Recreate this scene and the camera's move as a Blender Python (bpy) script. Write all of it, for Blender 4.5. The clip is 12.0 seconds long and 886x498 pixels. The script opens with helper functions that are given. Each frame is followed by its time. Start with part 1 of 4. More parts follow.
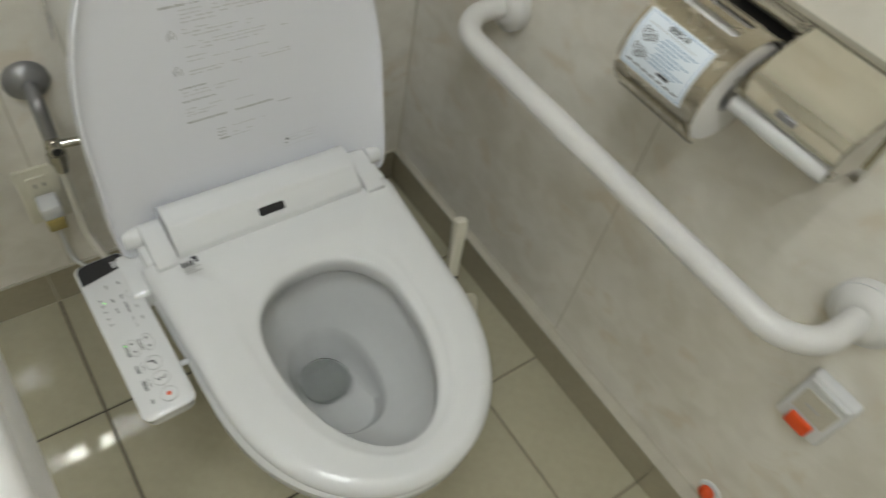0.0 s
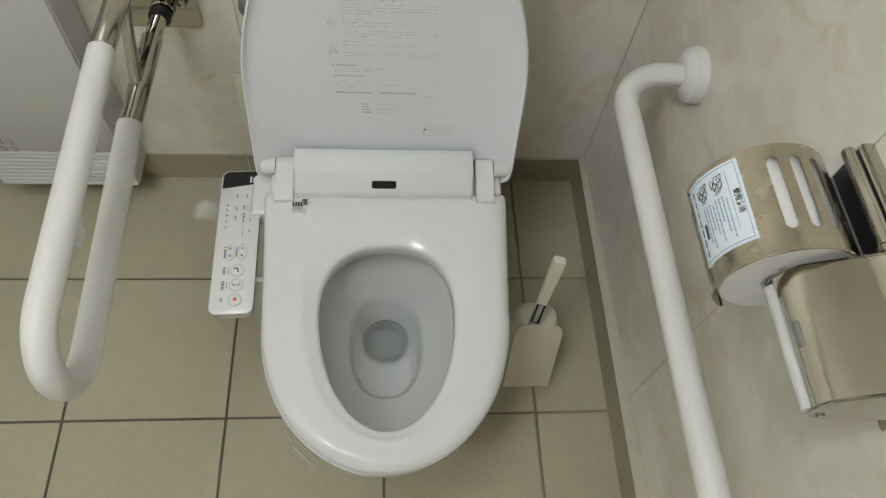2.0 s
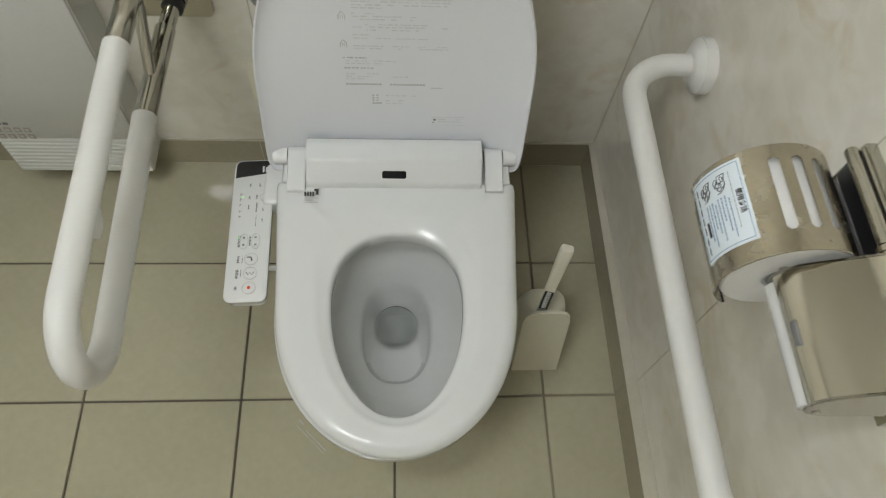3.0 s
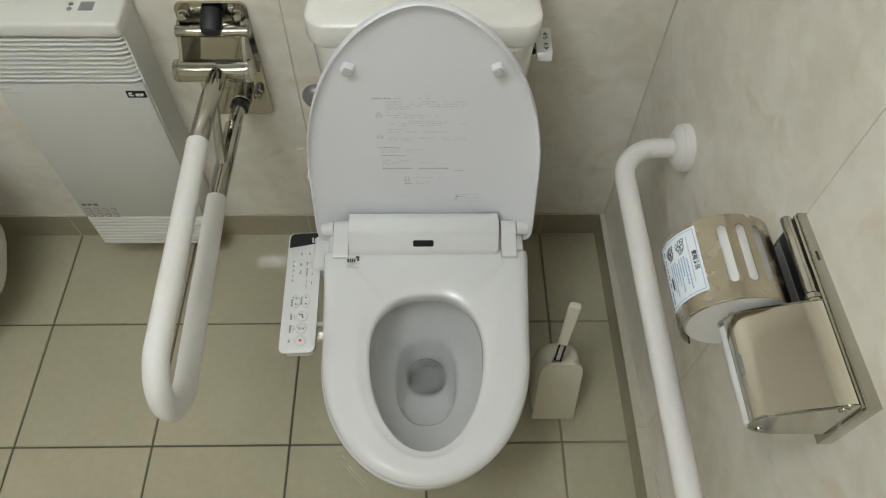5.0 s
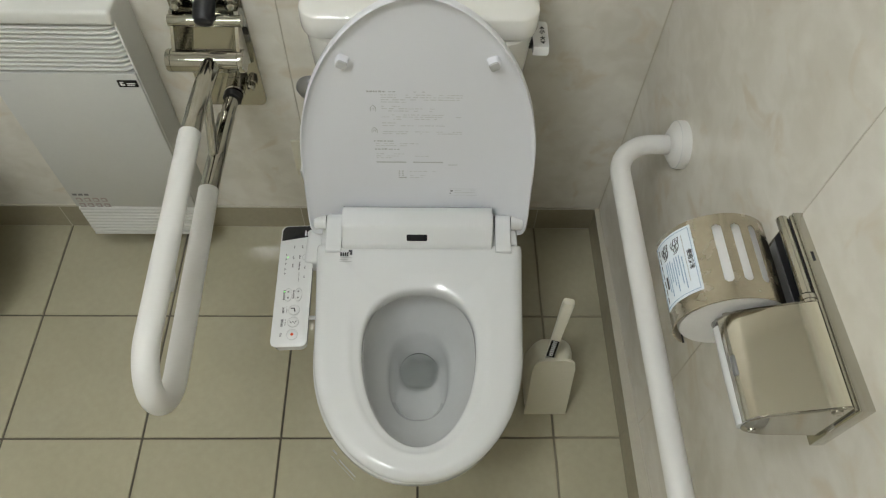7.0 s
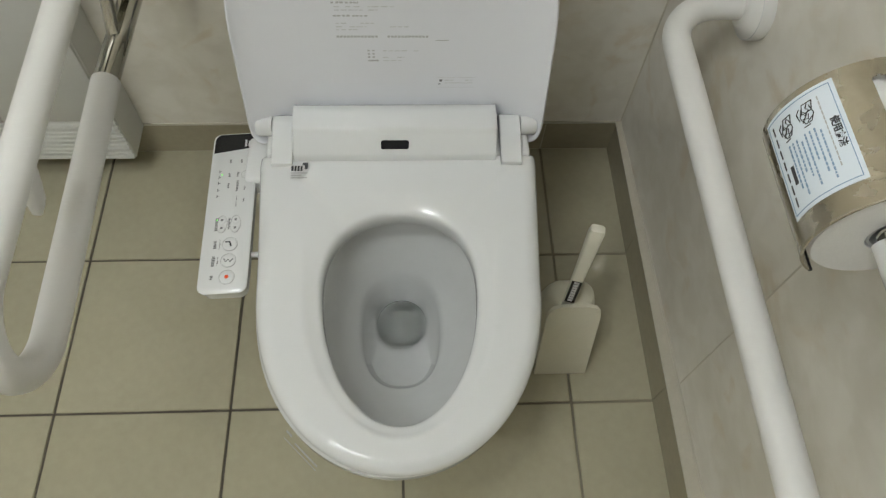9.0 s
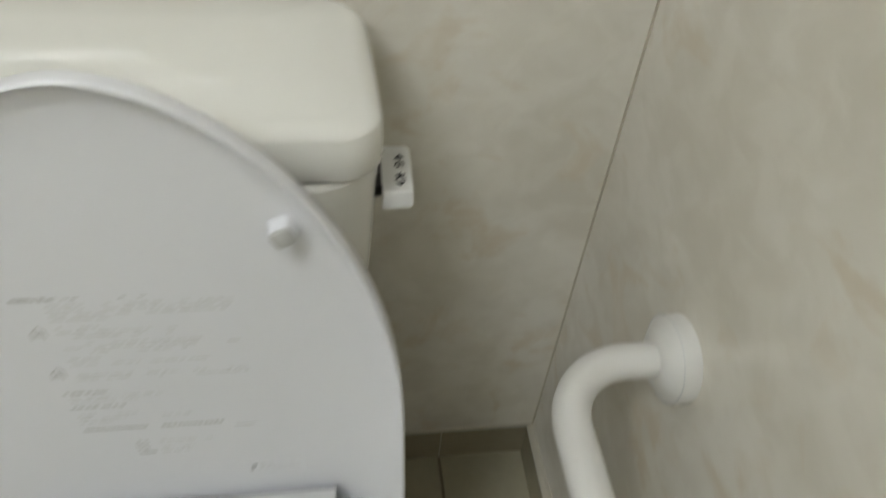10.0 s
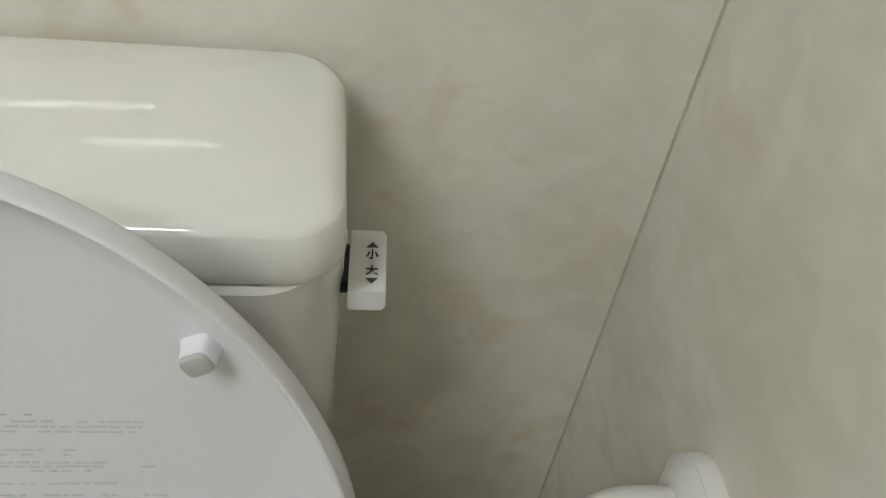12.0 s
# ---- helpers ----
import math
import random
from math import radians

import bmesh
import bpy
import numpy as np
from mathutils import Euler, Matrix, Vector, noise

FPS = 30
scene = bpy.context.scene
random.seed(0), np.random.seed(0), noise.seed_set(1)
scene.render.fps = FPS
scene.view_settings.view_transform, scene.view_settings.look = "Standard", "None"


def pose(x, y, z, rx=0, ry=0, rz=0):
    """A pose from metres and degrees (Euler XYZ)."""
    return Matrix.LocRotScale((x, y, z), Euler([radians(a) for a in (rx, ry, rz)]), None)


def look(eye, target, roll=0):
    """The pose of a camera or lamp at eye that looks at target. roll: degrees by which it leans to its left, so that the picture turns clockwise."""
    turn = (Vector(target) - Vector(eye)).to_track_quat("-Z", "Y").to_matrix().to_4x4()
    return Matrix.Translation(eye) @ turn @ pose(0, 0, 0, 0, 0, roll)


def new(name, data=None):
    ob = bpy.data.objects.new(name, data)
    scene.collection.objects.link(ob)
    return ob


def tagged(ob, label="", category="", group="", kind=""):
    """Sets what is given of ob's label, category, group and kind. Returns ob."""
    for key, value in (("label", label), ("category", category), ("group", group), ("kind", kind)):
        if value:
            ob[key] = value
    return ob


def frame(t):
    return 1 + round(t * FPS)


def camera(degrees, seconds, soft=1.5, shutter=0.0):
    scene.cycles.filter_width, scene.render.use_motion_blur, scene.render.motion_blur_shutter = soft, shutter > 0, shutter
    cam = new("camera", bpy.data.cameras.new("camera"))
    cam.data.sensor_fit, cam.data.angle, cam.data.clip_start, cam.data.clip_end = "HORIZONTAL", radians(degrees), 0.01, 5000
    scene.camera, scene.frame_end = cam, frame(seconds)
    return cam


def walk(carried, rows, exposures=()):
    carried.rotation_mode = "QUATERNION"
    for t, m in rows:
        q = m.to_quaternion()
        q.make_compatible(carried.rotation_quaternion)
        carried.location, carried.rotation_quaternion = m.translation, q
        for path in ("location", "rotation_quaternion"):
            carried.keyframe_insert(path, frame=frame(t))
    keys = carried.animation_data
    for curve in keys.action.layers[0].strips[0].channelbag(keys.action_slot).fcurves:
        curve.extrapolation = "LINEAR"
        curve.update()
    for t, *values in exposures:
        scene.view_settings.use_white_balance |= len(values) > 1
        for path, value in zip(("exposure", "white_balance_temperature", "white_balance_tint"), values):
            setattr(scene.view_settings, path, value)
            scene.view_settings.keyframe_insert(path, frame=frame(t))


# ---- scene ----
cam = camera(64.3, 12.0, soft=1.2, shutter=0.5)
PATH = [
    (0, (-0.267, -0.390, 1.210), (0.627, 0.516, -0.332), 13.3),
    (0.3, (-0.225, -0.339, 1.221), (0.468, 0.622, -0.391), 10.1),
    (0.5, (-0.150, -0.332, 1.218), (0.366, 0.700, -0.416), 10.2),
    (0.7, (-0.072, -0.333, 1.23), (0.227, 0.73, -0.438), 10.1),
    (1, (-0.017, -0.351, 1.25), (0.071, 0.712, -0.441), 5.9),
    (1.5, (-0.03, -0.396, 1.293), (0.067, 0.581, -0.449), 5.0),
    (2, (-0.008, -0.406, 1.354), (0.17, 0.588, -0.373), 8.9),
    (2.5, (0.001, -0.368, 1.344), (0.142, 0.594, -0.404), 8.2),
    (3, (-0.004, -0.395, 1.381), (0.138, 0.537, -0.383), 7.7),
    (3.5, (-0.002, -0.453, 1.486), (0.036, 0.601, -0.213), 2.5),
    (3.7, (-0.002, -0.482, 1.509), (0.014, 0.610, -0.166), 1.5),
    (5.5, (0.013, -0.499, 1.534), (0.061, 0.603, -0.135), 1.6),
    (6, (0.013, -0.498, 1.533), (0.07, 0.597, -0.14), 2.1),
    (6.5, (0.013, -0.497, 1.532), (0.069, 0.596, -0.142), 2.6),
    (7, (0.011, -0.489, 1.53), (0.065, 0.592, -0.152), 2.7),
    (7.5, (0.014, -0.426, 1.404), (0.064, 0.641, -0.286), 2.5),
    (7.7, (0.013, -0.404, 1.328), (0.066, 0.647, -0.372), 2.5),
    (9.3, (0.021, -0.331, 1.220), (0.145, 0.631, -0.529), 5.1),
    (9.5, (0.044, -0.272, 1.212), (0.231, 0.824, -0.45), 6.3),
    (9.7, (0.095, -0.181, 1.176), (0.321, 1.072, -0.367), 6.6),
    (9.9, (0.137, -0.071, 1.138), (0.404, 1.275, -0.317), 5.8),
    (10, (0.160, -0.036, 1.130), (0.421, 1.350, -0.288), 5.5),
    (10.5, (0.204, 0.066, 1.086), (0.422, 1.481, -0.312), 3.6),
    (11, (0.218, 0.089, 1.096), (0.384, 1.501, -0.311), 4.5),
    (11.5, (0.213, 0.092, 1.086), (0.397, 1.53, -0.292), 5.1),
    (12, (0.206, 0.079, 1.1), (0.399, 1.523, -0.271), 7.0),
]
walk(cam, [(t, look(eye, target, roll)) for t, eye, target, roll in PATH], [(0, -0.08), (0.4, -0.10), (1.0, -0.02), (2.0, 0.0), (12.0, 0.0)])

# ---- light ----
BACK, RIGHT, LEFT, FRONT, TOP = 0.56, 0.445, -1.9, -2.0, 2.4
SKEW = 0.020
LAMP = 58.5
world = bpy.data.worlds.new("world")
world.use_nodes = True
world.node_tree.nodes["Background"].inputs[0].default_value = (0.9, 0.95, 1.0, 1)
world.node_tree.nodes["Background"].inputs[1].default_value = 0.05
scene.world = world


# ---- materials ----
def mat(name, colour, rough=0.5, metal=0.0, vary=0.0, scale=40.0, bump=0.0, bscale=200.0, rvary=0.0, spec=0.5, coat=0.0, trans=0.0, ior=1.45, piece=0.0):
    """Principled material with noise at two scales in colour and gloss, fine relief, and a slight difference from piece to piece."""
    m = bpy.data.materials.new(name)
    m.use_nodes = True
    nt = m.node_tree
    b = nt.nodes["Principled BSDF"]
    b.inputs["Base Color"].default_value = (*colour, 1)
    b.inputs["Roughness"].default_value = rough
    b.inputs["Metallic"].default_value = metal
    b.inputs["Specular IOR Level"].default_value = spec
    b.inputs["Coat Weight"].default_value = coat
    b.inputs["Coat Roughness"].default_value = 0.05
    b.inputs["Transmission Weight"].default_value = trans
    b.inputs["IOR"].default_value = ior
    tc = nt.nodes.new("ShaderNodeTexCoord")
    if vary or piece:
        n1 = nt.nodes.new("ShaderNodeTexNoise")
        n1.inputs["Scale"].default_value, n1.inputs["Detail"].default_value = scale, 6
        n2 = nt.nodes.new("ShaderNodeTexNoise")
        n2.inputs["Scale"].default_value, n2.inputs["Detail"].default_value = scale * 7, 3
        for n in (n1, n2):
            nt.links.new(tc.outputs["Object"], n.inputs["Vector"])
        add = nt.nodes.new("ShaderNodeMath")
        add.operation = "ADD"
        nt.links.new(n1.outputs[0], add.inputs[0])
        nt.links.new(n2.outputs[0], add.inputs[1])
        mr = nt.nodes.new("ShaderNodeMapRange")
        mr.inputs[1].default_value, mr.inputs[2].default_value = 0.6, 1.4
        mr.inputs[3].default_value, mr.inputs[4].default_value = 1 - vary, 1 + vary
        nt.links.new(add.outputs[0], mr.inputs[0])
        out = mr.outputs[0]
        if piece:
            oi = nt.nodes.new("ShaderNodeObjectInfo")
            pr = nt.nodes.new("ShaderNodeMapRange")
            pr.inputs[3].default_value, pr.inputs[4].default_value = 1 - piece, 1 + piece
            nt.links.new(oi.outputs["Random"], pr.inputs[0])
            mu = nt.nodes.new("ShaderNodeMath")
            mu.operation = "MULTIPLY"
            nt.links.new(out, mu.inputs[0])
            nt.links.new(pr.outputs[0], mu.inputs[1])
            out = mu.outputs[0]
        vm = nt.nodes.new("ShaderNodeVectorMath")
        vm.operation = "SCALE"
        vm.inputs[0].default_value = colour
        nt.links.new(out, vm.inputs["Scale"])
        nt.links.new(vm.outputs[0], b.inputs["Base Color"])
    if rvary:
        n3 = nt.nodes.new("ShaderNodeTexNoise")
        n3.inputs["Scale"].default_value, n3.inputs["Detail"].default_value = scale * 2, 5
        nt.links.new(tc.outputs["Object"], n3.inputs["Vector"])
        r3 = nt.nodes.new("ShaderNodeMapRange")
        r3.inputs[1].default_value, r3.inputs[2].default_value = 0.3, 0.7
        r3.inputs[3].default_value, r3.inputs[4].default_value = max(0.0, rough - rvary), rough + rvary
        nt.links.new(n3.outputs[0], r3.inputs[0])
        nt.links.new(r3.outputs[0], b.inputs["Roughness"])
    if bump:
        n4 = nt.nodes.new("ShaderNodeTexNoise")
        n4.inputs["Scale"].default_value, n4.inputs["Detail"].default_value = bscale, 2
        nt.links.new(tc.outputs["Object"], n4.inputs["Vector"])
        bp = nt.nodes.new("ShaderNodeBump")
        bp.inputs["Strength"].default_value, bp.inputs["Distance"].default_value = bump, 0.001
        nt.links.new(n4.outputs[0], bp.inputs["Height"])
        nt.links.new(bp.outputs[0], b.inputs["Normal"])
    return m


def marble(name, light, dark, warm, rough):
    """Printed marble panel: soft diagonal clouds, a few warm streaks, a glossy film with slight waves."""
    m = mat(name, light, rough, spec=0.75)
    nt = m.node_tree
    b = nt.nodes["Principled BSDF"]
    geo = nt.nodes.new("ShaderNodeNewGeometry")
    mp = nt.nodes.new("ShaderNodeMapping")
    mp.inputs["Rotation"].default_value = (0.6, 0.5, 0.4)
    mp.inputs["Scale"].default_value = (1.15, 1.0, 1.3)
    nt.links.new(geo.outputs["Position"], mp.inputs["Vector"])

    def cloud(scale, detail, dist, low, high):
        n = nt.nodes.new("ShaderNodeTexNoise")
        n.inputs["Scale"].default_value, n.inputs["Detail"].default_value, n.inputs["Distortion"].default_value = scale, detail, dist
        nt.links.new(mp.outputs[0], n.inputs["Vector"])
        r = nt.nodes.new("ShaderNodeMapRange")
        r.interpolation_type = "SMOOTHSTEP"
        r.inputs[1].default_value, r.inputs[2].default_value = low, high
        nt.links.new(n.outputs[0], r.inputs[0])
        return r.outputs[0]

    mix1 = nt.nodes.new("ShaderNodeMix")
    mix1.data_type = "RGBA"
    mix1.inputs[6].default_value, mix1.inputs[7].default_value = (*dark, 1), (*light, 1)
    both = nt.nodes.new("ShaderNodeMath")
    both.operation = "MULTIPLY_ADD"
    both.inputs[1].default_value = 0.55
    fine = nt.nodes.new("ShaderNodeMath")
    fine.operation = "MULTIPLY"
    fine.inputs[1].default_value = 0.45
    nt.links.new(cloud(17.0, 8, 0.5, 0.36, 0.64), fine.inputs[0])
    nt.links.new(cloud(5.5, 7, 0.4, 0.34, 0.66), both.inputs[0])
    nt.links.new(fine.outputs[0], both.inputs[2])
    nt.links.new(both.outputs[0], mix1.inputs[0])
    mix2 = nt.nodes.new("ShaderNodeMix")
    mix2.data_type = "RGBA"
    mix2.inputs[7].default_value = (*warm, 1)
    nt.links.new(mix1.outputs[2], mix2.inputs[6])
    streak = nt.nodes.new("ShaderNodeMath")
    streak.operation = "MULTIPLY"
    streak.inputs[1].default_value = 0.6
    nt.links.new(cloud(11.0, 8, 0.8, 0.55, 0.72), streak.inputs[0])
    nt.links.new(streak.outputs[0], mix2.inputs[0])
    nt.links.new(mix2.outputs[2], b.inputs["Base Color"])
    n = nt.nodes.new("ShaderNodeTexNoise")
    n.inputs["Scale"].default_value, n.inputs["Detail"].default_value = 7.0, 2
    nt.links.new(geo.outputs["Position"], n.inputs["Vector"])
    bp = nt.nodes.new("ShaderNodeBump")
    bp.inputs["Strength"].default_value, bp.inputs["Distance"].default_value = 0.03, 0.002
    nt.links.new(n.outputs[0], bp.inputs["Height"])
    nt.links.new(bp.outputs[0], b.inputs["Normal"])
    return m


def glow(name, colour, strength):
    m = bpy.data.materials.new(name)
    m.use_nodes = True
    b = m.node_tree.nodes["Principled BSDF"]
    b.inputs["Base Color"].default_value = (*colour, 1)
    b.inputs["Emission Color"].default_value = (*colour, 1)
    b.inputs["Emission Strength"].default_value = strength
    return m


PANEL = marble("marble_panel", (0.775, 0.745, 0.675), (0.665, 0.63, 0.55), (0.65, 0.565, 0.44), 0.022)
TILE = mat("floor_tile", (0.42, 0.39, 0.28), 0.06, vary=0.06, scale=9, rvary=0.025, piece=0.025, spec=0.6)
SKIRT = mat("skirting_tile", (0.34, 0.305, 0.22), 0.22, vary=0.07, scale=12, piece=0.03)
GROUT = mat("grout", (0.11, 0.098, 0.075), 0.9, vary=0.25, scale=30)
nt = GROUT.node_tree
# Reflected sheen on the right-hand joints, put into the grout's colour.
geo = nt.nodes.new("ShaderNodeNewGeometry")
sep = nt.nodes.new("ShaderNodeSeparateXYZ")
sheen_mask = nt.nodes.new("ShaderNodeMapRange")
sheen_mask.interpolation_type = "SMOOTHSTEP"
sheen_mask.inputs[1].default_value, sheen_mask.inputs[2].default_value = 0.05, 0.40
tint = nt.nodes.new("ShaderNodeMix")
tint.data_type = "RGBA"
tint.inputs[7].default_value = (0.27, 0.245, 0.18, 1)
nt.links.new(geo.outputs["Position"], sep.inputs[0])
nt.links.new(sep.outputs[0], sheen_mask.inputs[0])
nt.links.new(sheen_mask.outputs[0], tint.inputs[0])
nt.links.new(nt.nodes["Principled BSDF"].inputs["Base Color"].links[0].from_socket, tint.inputs[6])
nt.links.new(tint.outputs[2], nt.nodes["Principled BSDF"].inputs["Base Color"])
SEAM = mat("panel_seam", (0.50, 0.46, 0.37), 0.6, vary=0.1)
TRIM = mat("panel_trim", (0.50, 0.47, 0.385), 0.3, vary=0.06)
PAINT = mat("white_paint", (0.75, 0.74, 0.70), 0.7, vary=0.03, scale=10, bump=0.1)
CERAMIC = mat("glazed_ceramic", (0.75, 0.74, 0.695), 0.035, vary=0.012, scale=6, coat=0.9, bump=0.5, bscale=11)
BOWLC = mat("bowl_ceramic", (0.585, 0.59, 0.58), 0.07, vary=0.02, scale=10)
PLASTIC = mat("white_seat_plastic", (0.665, 0.668, 0.66), 0.13, vary=0.004, scale=12, rvary=0.03)
LIDP = mat("white_lid_plastic", (0.735, 0.74, 0.77), 0.28)
GREYP = mat("grey_plastic", (0.45, 0.45, 0.44), 0.4, vary=0.03)
WATER = mat("water", (0.94, 0.96, 0.955), 0.02, trans=1.0, ior=1.33)
CHROME = mat("polished_steel", (0.50, 0.485, 0.435), 0.055, metal=1.0, rvary=0.03, scale=15)
# Paler copy of the steel: the bright wall's reflection is in its colour.
LIT_STEEL = mat("lit_polished_steel", (0.81, 0.785, 0.69), 0.14, metal=1.0, rvary=0.03, scale=12)
BRUSHED = mat("brushed_steel", (0.52, 0.475, 0.385), 0.24, metal=1.0, vary=0.08, scale=25, rvary=0.07)
# For rubber parts, and for black put in as shade or dark reflections.
BLACK = mat("black_rubber_and_shade", (0.018, 0.018, 0.02), 0.45, vary=0.1)
GLOSSB = mat("black_window", (0.012, 0.012, 0.014), 0.1)
RESIN = mat("white_rail_resin", (0.68, 0.67, 0.645), 0.36, vary=0.015, scale=20, bump=0.12, bscale=500)
HEATW = mat("heater_enamel", (0.66, 0.66, 0.625), 0.42, vary=0.015, scale=15, bump=0.08, bscale=700)
HEATP = mat("heater_front", (0.535, 0.535, 0.51), 0.42, vary=0.02, scale=15, bump=0.08, bscale=700)
BEIGE = mat("beige_plastic", (0.66, 0.63, 0.51), 0.4, vary=0.03, scale=20, bump=0.1)
PAPER = mat("paper", (0.80, 0.79, 0.77), 0.95, vary=0.03, scale=60, bump=0.4, bscale=300)
LABEL = mat("label_paper", (0.74, 0.80, 0.86), 0.35, vary=0.015)
DARKINK = mat("worn_ink", (0.17, 0.17, 0.17), 0.6)
INK = mat("ink", (0.05, 0.05, 0.055), 0.6)
GREYINK = mat("grey_ink", (0.46, 0.46, 0.45), 0.6, vary=0.15, scale=90)
PALEINK = mat("pale_ink", (0.60, 0.60, 0.60), 0.6, vary=0.08, scale=90)
BLUEINK = mat("blue_ink", (0.24, 0.36, 0.50), 0.6)
PINKINK = mat("pink_ink", (0.40, 0.345, 0.325), 0.6)
RED = mat("red_plastic", (0.75, 0.09, 0.02), 0.35, vary=0.03)
AMBER = mat("yellow_plug", (0.36, 0.29, 0.10), 0.4, vary=0.1)
GREYM = mat("dull_grey_metal", (0.30, 0.30, 0.30), 0.35, metal=0.6, vary=0.05)
HOSE = mat("hose_vinyl", (0.58, 0.56, 0.48), 0.35, vary=0.03)
RING = mat("button_outline", (0.40, 0.40, 0.39), 0.4)
GREEN = glow("green_led", (0.25, 1.0, 0.2), 0.8)
DIFF = glow("lamp_diffuser", (0.942, 0.987, 1.0), LAMP)


# ---- shapes ----
def link(name, bm, material, parent=None, label="", smooth=True, sharp=40):
    me = bpy.data.meshes.new(name)
    bmesh.ops.recalc_face_normals(bm, faces=bm.faces[:])
    for f in bm.faces:
        f.smooth = smooth
    lim = radians(sharp)
    for e in bm.edges:
        if len(e.link_faces) == 2 and e.calc_face_angle(0) > lim:
            e.smooth = False
    bm.to_mesh(me)
    bm.free()
    me.materials.append(material)
    ob = new(name, me)
    if parent is not None:
        ob.parent = parent
    if label:
        ob["label"] = label
    return ob


def part(name, bm, material, parent, label=""):
    return link(name, bm, material, parent, label)


def print_stuff(ob):
    return tagged(ob, kind="stuff")


def thing(name, label, category, group="", kind=""):
    return tagged(new(name), label, category, group, kind)


def box(x0, x1, y0, y1, z0, z1, bevel=0.0, seg=2, bm=None):
    own = bm or bmesh.new()
    r = bmesh.ops.create_cube(own, size=1)
    for v in r["verts"]:
        v.co = Vector(((x0 + x1) / 2 + v.co.x * (x1 - x0), (y0 + y1) / 2 + v.co.y * (y1 - y0), (z0 + z1) / 2 + v.co.z * (z1 - z0)))
    if bevel:
        es = list({e for v in r["verts"] for e in v.link_edges})
        bmesh.ops.bevel(own, geom=es, offset=bevel, segments=seg, profile=0.5, affect="EDGES")
    return own


def loft(rings, caps=(True, True), loop=True, bm=None):
    bm = bm or bmesh.new()
    vs = [[bm.verts.new(p) for p in ring] for ring in rings]
    n = len(vs[0])
    for a, b in zip(vs, vs[1:]):
        for i in range(n if loop else n - 1):
            j = (i + 1) % n
            bm.faces.new((a[i], a[j], b[j], b[i]))
    if caps[0]:
        bm.faces.new(vs[0][::-1])
    if caps[1]:
        bm.faces.new(vs[-1])
    return bm


def fillet(pts, r, n=10):
    """The polyline with its corners rounded."""
    pts = [Vector(p) for p in pts]
    out = [pts[0]]
    for a, b, c in zip(pts, pts[1:], pts[2:]):
        u, w = (a - b).normalized(), (c - b).normalized()
        ang = u.angle(w)
        d = r / math.tan(ang / 2)
        centre = b + (u + w).normalized() * (r / math.sin(ang / 2))
        p0, p1 = b + u * d - centre, b + w * d - centre
        full = p0.angle(p1)
        axis = p0.cross(p1).normalized()
        for k in range(n + 1):
            out.append(centre + Matrix.Rotation(full * k / n, 3, axis) @ p0)
    return out + [pts[-1]]


def tube(pts, radius, n=20, bm=None, caps=(True, True), radii=None):
    pts = [Vector(p) for p in pts]
    rings = []
    t0 = (pts[1] - pts[0]).normalized()
    u = t0.orthogonal().normalized()
    for i, p in enumerate(pts):
        t = (pts[min(i + 1, len(pts) - 1)] - pts[max(i - 1, 0)]).normalized()
        u = (u - t * u.dot(t)).normalized()
        w = t.cross(u)
        r = radii[i] if radii else radius
        rings.append([p + (u * math.cos(2 * math.pi * k / n) + w * math.sin(2 * math.pi * k / n)) * r for k in range(n)])
    return loft(rings, caps, True, bm)


def turned(origin, axis, profile, n=32, bm=None):
    """A turned body: (distance along the axis, radius) rows."""
    axis = Vector(axis).normalized()
    u = axis.orthogonal().normalized()
    w = axis.cross(u)
    o = Vector(origin)
    return loft([[o + axis * d + (u * math.cos(2 * math.pi * k / n) + w * math.sin(2 * math.pi * k / n)) * max(r, 0.0002) for k in range(n)] for d, r in profile], bm=bm)


def slab(outline, z0, z1):
    return loft([[(x, y, z0) for x, y in outline], [(x, y, z1) for x, y in outline]])


def rounded(x0, x1, y0, y1, r, n=6):
    out = []
    for cx, cy, a in ((x1 - r, y1 - r, 0), (x0 + r, y1 - r, 90), (x0 + r, y0 + r, 180), (x1 - r, y0 + r, 270)):
        out += [(cx + r * math.cos(radians(a + 90 * k / n)), cy + r * math.sin(radians(a + 90 * k / n))) for k in range(n + 1)]
    return out


def on(bm, m):
    bmesh.ops.transform(bm, matrix=m, verts=bm.verts[:])
    return bm


def bars(rects, depth=0.0003):
    """Flat bars (x0, x1, y0, y1) lying in the plane z = 0."""
    bm = bmesh.new()
    for x0, x1, y0, y1 in rects:
        box(x0, x1, y0, y1, 0, depth, bm=bm)
    return bm


def letters(body, size, bold=0.0):
    """The built-in font's letters as a flat mesh, centred."""
    cu = bpy.data.curves.new("letters", "FONT")
    cu.body, cu.size, cu.align_x, cu.align_y, cu.extrude, cu.offset = body, size, "CENTER", "CENTER", 0.0003, bold
    ob = new("letters", cu)
    me = bpy.data.meshes.new_from_object(ob.evaluated_get(bpy.context.evaluated_depsgraph_get()))
    bm = bmesh.new()
    bm.from_mesh(me)
    bpy.data.objects.remove(ob)
    bpy.data.curves.remove(cu)
    bpy.data.meshes.remove(me)
    return bm


def ease(a, b, x):
    t = min(1.0, max(0.0, (x - a) / (b - a)))
    return t * t * (3 - 2 * t)


# ---- the room ----
def wall_x(y):
    """The face of the right wall, which runs slightly out of line with its skirting."""
    return RIGHT + 0.009 + (BACK - y) * SKEW


